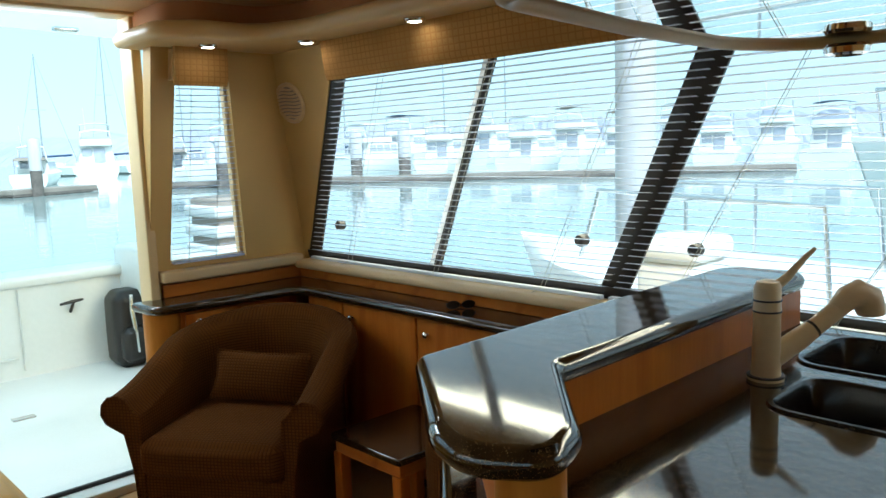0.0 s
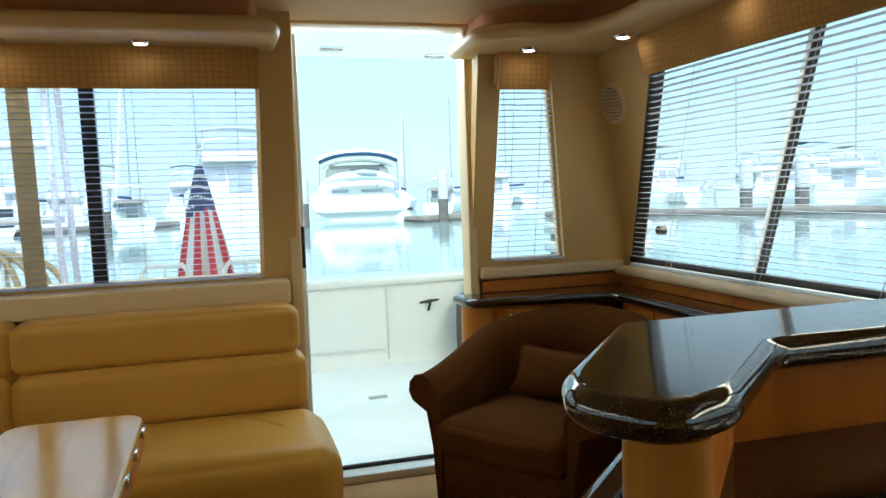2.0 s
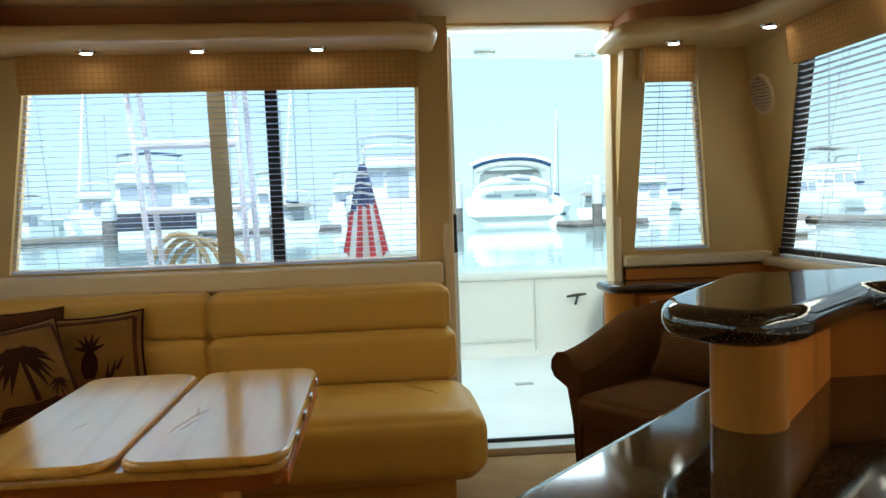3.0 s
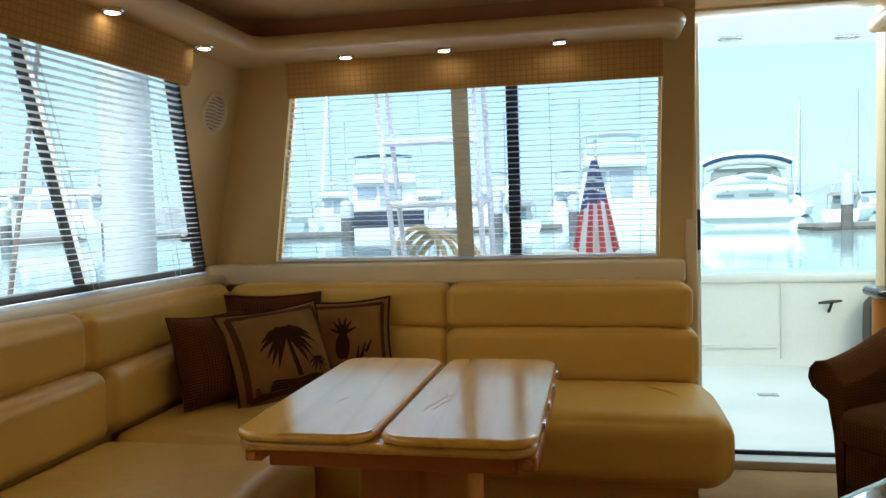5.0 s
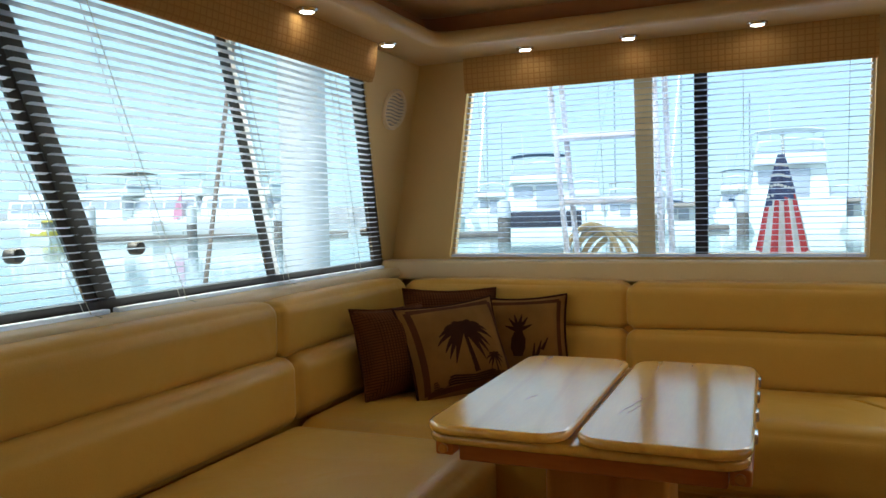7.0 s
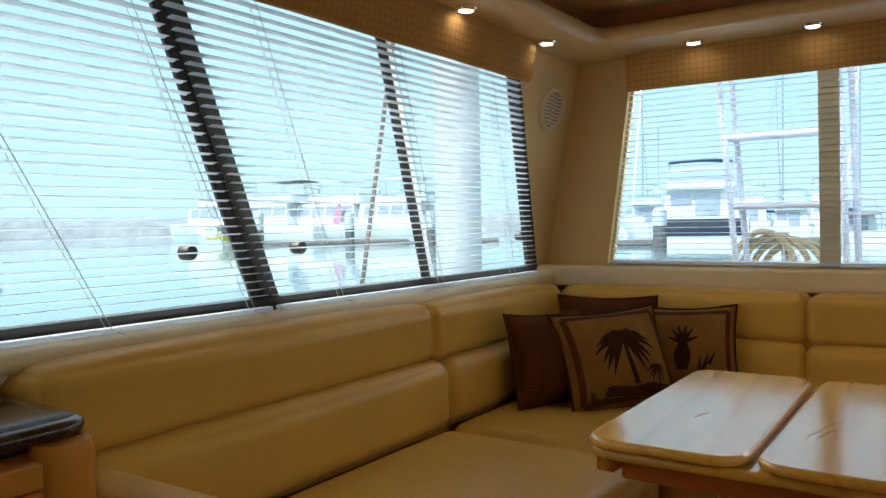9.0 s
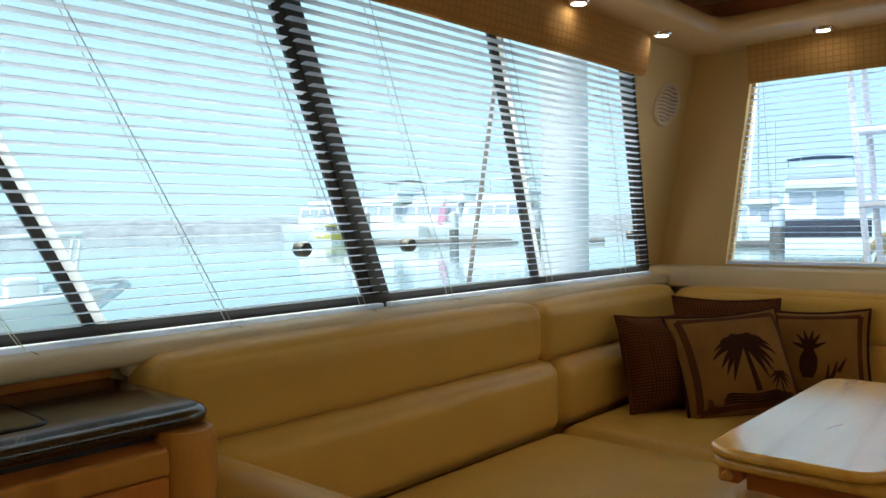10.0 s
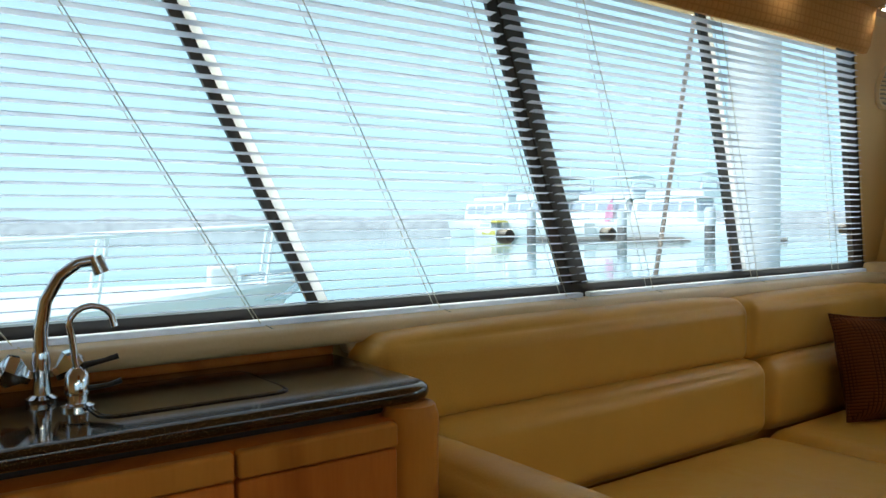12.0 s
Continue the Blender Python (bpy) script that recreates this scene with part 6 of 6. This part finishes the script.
rings = [[bm.verts.new((x, y, 2.20 + 0.05 * (1 - ((x + 0.35) / 2.1) ** 2))) for x in [-2.45 + 4.2 * i / 12 for i in range(13)]] for y in (3.1, 3.8, 4.6, 5.3)]
for p, q in zip(rings, rings[1:]):
    for j in range(12):
        bm.faces.new((p[j], p[j + 1], q[j + 1], q[j]))
structure("cockpit_overhang", bm, OVERHANG, "white cockpit overhang, translucent so its underside looks bright", True)
for x, y in ((0.42, 4.75), (1.17, 4.95)):
    c = thing("cockpit_light", (x, y, 2.205), "small grey light fitting under the overhang", "lamp", "cockpit lights")
    part("body", rbox(B(), (-0.075, -0.03, -0.025), (0.075, 0.03, 0.0), 0.01, 1, arc=2), STEEL, c)
    part("lens", rbox(B(), (-0.05, -0.02, -0.03), (0.05, 0.02, -0.024), 0.004, 1, arc=1), GEL, c)
bag = thing("backpack", (1.43, 5.05, -0.03), "black backpack hanging by the transom", "bag")
part("body", rbox(B(), (-0.10, -0.10, 0.0), (0.12, 0.16, 0.52), 0.07, 4, 0.01, arc=4), BLACK, bag)
part("pocket", rbox(B(), (-0.08, -0.16, 0.05), (0.10, -0.06, 0.28), 0.04, 3, 0.01, arc=3), BLACK, bag)
part("strap", tube(B(), [(0.0, -0.10, 0.50), (-0.02, -0.15, 0.40), (-0.01, -0.17, 0.25), (0.0, -0.16, 0.12)], 0.014, 6), STEEL, bag, "grey strap")
hk = thing("deck_cleat", (1.14, 5.25, 0.41), "dark cleat fixed on the transom", "cleat")
part("horn", tube(B(), [(-0.075, -0.02, 0.02), (0.0, -0.03, 0.03), (0.075, -0.02, 0.035)], [0.008, 0.013, 0.008], 8), BLACK, hk)
part("stem", tube(B(), [(0.01, 0.05, -0.05), (0.01, -0.03, 0.028)], 0.01, 8), BLACK, hk)
dr = thing("deck_drain", (0.57, 4.42, -0.03), "small grey drain plate in the cockpit floor", "drain")
part("plate", rbox(B(), (-0.06, -0.03, 0.0), (0.06, 0.03, 0.006), 0.003, 1, arc=1), STEEL, dr)

# steel tubes in flat lavender grey, with the reflected sky in the colour
LADDER = material("sky_pale_steel", (0.58, 0.60, 0.70), 0.35, 0, (0.50, 0.52, 0.62), 3, 80, 0.03)
lad = thing("boarding_ladder", (-1.35, 3.62, -0.03), "steel boarding ladder to the upper deck in a pale sky tone", "ladder")
for x0, x1, y in ((-0.30, -0.10, 0.0), (-0.255, -0.07, 0.08), (0.265, 0.35, 0.0), (0.31, 0.39, 0.08)):
    part("rail", tube(B(), [(x0, y, 2.25), (x1, y, 0.0)], 0.016, 8), LADDER, lad)
for z, a, b in ((1.56, -0.25, 0.30), (1.215, -0.21, 0.32), (0.87, -0.17, 0.33), (0.5, -0.14, 0.34)):
    part("tread", rbox(B(), (a, -0.01, z - 0.018), (b, 0.10, z + 0.018), 0.012, 1, arc=2), LADDER, lad)
hose = thing("coiled_hose", (-1.35, 3.95, 0.0), "tan coiled hose hung over the rail", "hose")
for k in range(4):
    o = 0.055 * k
    pts = [(-0.12 + o + (0.17 + 0.01 * k) * math.cos(a), 0.03 * k, 0.78 + (0.27 - 0.02 * k) * math.sin(a)) for a in [math.radians(-40 + 260 * i / 18) for i in range(19)]]
    part("loop", tube(B(), pts, 0.017, 8), material("hose_tan", (0.42, 0.33, 0.18), 0.6) if k == 0 else bpy.data.materials["hose_tan"], hose)
part("hanger", tube(B(), [(-0.02, 0.05, 0.0), (-0.02, 0.05, 1.04)], 0.02, 8), STEEL, hose)

RED = material("flag_red", (0.62, 0.075, 0.085), 0.8, 0, (0.52, 0.06, 0.07), 6, 100, 0.1)
FWHITE = material("flag_white", (0.72, 0.70, 0.68), 0.8, 0, (0.66, 0.64, 0.62), 6, 100, 0.1)
FBLUE = material("flag_blue", (0.085, 0.10, 0.21), 0.8, 0, (0.07, 0.08, 0.18), 6, 100, 0.1)
flag = thing("ensign_flag", (-0.40, 5.40, 0.64), "red and white striped flag with a starred blue corner hanging limp", "flag")
part("staff", tube(B(), [(0.0, 0.1, 0.0), (-0.04, 0.06, 0.98)], 0.012, 8), STEEL, flag)
part("finial", lathe(B(), [(0.004, -0.01), (0.02, 0.0), (0.004, 0.025)], 12, Matrix.Translation((-0.04, 0.06, 0.985))), STEEL, flag)
NU, NV = 36, 24


def drape(u, v):
    w = 0.022 + 0.205 * v ** 0.9
    x = -0.03 + (u - 0.5) * 2 * w + 0.015 * v - 0.02
    y = 0.03 + 0.05 * v * math.sin(u * 15 + 1.2 * v)
    return Vector((x, y, 0.85 - 0.90 * v + 0.05 * math.sin(u * 5) * v))


bm = B()
g = [[bm.verts.new(drape(i / NU, j / NV)) for j in range(NV + 1)] for i in range(NU + 1)]
for i in range(NU):
    for j in range(NV):
        fc = bm.faces.new((g[i][j], g[i + 1][j], g[i + 1][j + 1], g[i][j + 1]))
        fc.material_index = 2 if j / NV < 0.40 - 0.12 * (i / NU) else (i // 5) % 2
part("cloth", bm, [RED, FWHITE, FBLUE], flag)
bm = B()
for i in range(2, NU, 5):
    for j in range(2, 9, 2):
        if j / NV < 0.36 - 0.12 * i / NU:
            p = drape((i + (j % 4) * 0.6) / NU, j / NV)
            lathe(bm, [(0.012, -0.001), (0.012, 0.001)], 5, Matrix.Translation(p + Vector((0, -0.008, 0))) @ Matrix.Rotation(math.pi / 2, 4, "X"))
part("star_pattern", bm, FWHITE, flag, "white stars")
for x in (-0.72, -0.16):
    h = thing("grab_rail", (x, 5.45, 0.64), "white hooped grab rail on the transom", "rail", "transom rails")
    part("hoop", tube(B(), [(-0.16, 0, 0.0), (-0.155, 0, 0.11), (-0.12, 0, 0.155), (0.12, 0, 0.155), (0.155, 0, 0.11), (0.16, 0, 0.0)], 0.022, 8), GEL, h)
    part("post", tube(B(), [(0, 0, 0), (0, 0, 0.15)], 0.012, 6), GEL, h)

rope = thing("mooring_line", (-3.0, 2.6, 0.3), "grey mooring line rising to the piling", "rope")
part("line", tube(B(), [(-0.4, -0.02, -1.0), (-0.4, 0.32, 0.46), (-0.4, 0.68, 2.0)], 0.013, 6), PILE, rope)

run = thing("runabout", (4.95, 0.6, WATER), "white runabout with a steel bow rail moored alongside", "boat", "moored boats", rz=97)
bm, rows_v = B(), []
for i in range(13):
    v = i / 12
    half = max(0.02, 1.05 * (1 - max(0.0, (v - 0.35) / 0.65) ** 2.4))
    top = 1.08 + 0.22 * v
    rows_v.append([bm.verts.new((3.5 * v - 0.5 * (1 - z / top) * v, half * y, z)) for y, z in ((0, -0.3), (0.8, 0.1), (0.95, 0.8), (1.0, top - 0.12), (0.94, top), (0.5, top + 0.10), (0, top + 0.14), (-0.5, top + 0.10), (-0.94, top), (-1.0, top - 0.12), (-0.95, 0.8), (-0.8, 0.1))])
for p, q in zip(rows_v, rows_v[1:]):
    for j in range(12):
        bm.faces.new((p[j - 1], p[j], q[j], q[j - 1]))
bm.faces.new(rows_v[0])
bm.faces.new(rows_v[-1][::-1])
part("hull", bm, GEL, run)
for y in (-0.72, 0.72):
    part("bow_rail", tube(B(), [(0.9, y * 1.15, 1.18), (0.95, y * 1.12, 1.78), (1.9, y, 1.82), (2.55, y * 0.66, 1.84), (2.75, y * 0.55, 1.32)], 0.018, 8), STEEL, run)
    part("rail_post", tube(B(), [(1.8, y, 1.22), (1.8, y, 1.82)], 0.015, 6), STEEL, run)
bm = slab(B(), [(0.6, -0.7, 1.2), (0.6, 0.7, 1.2), (0.25, 0.62, 1.55), (0.25, -0.62, 1.55)], (0.02, 0, 0.02))
part("windscreen", bm, HAZEGLASS, run, "", False)
part("engine_box", rbox(B(), (-0.1, -0.5, 1.0), (0.2, 0.5, 1.3), 0.08, 2, arc=3), GELDECK, run)
ped = thing("power_pedestal", (3.35, 1.95, WATER + 0.3), "white dock power pedestal outside the window", "pedestal")
part("body", rbox(B(), (-0.22, -0.18, 0.0), (0.22, 0.18, 1.22), 0.05, 2, arc=3), GELDECK, ped)
part("cap", rbox(B(), (-0.24, -0.20, 1.22), (0.24, 0.20, 1.36), 0.06, 2, arc=3), GEL, ped)
fg = thing("finger_dock", (3.25, 0.2, WATER), "grey finger dock beside the boat", "dock")
part("deck", rbox(B(), (-0.5, -6, 0.0), (0.5, 3, 0.30), 0.03, 1, arc=1), DOCK, fg)
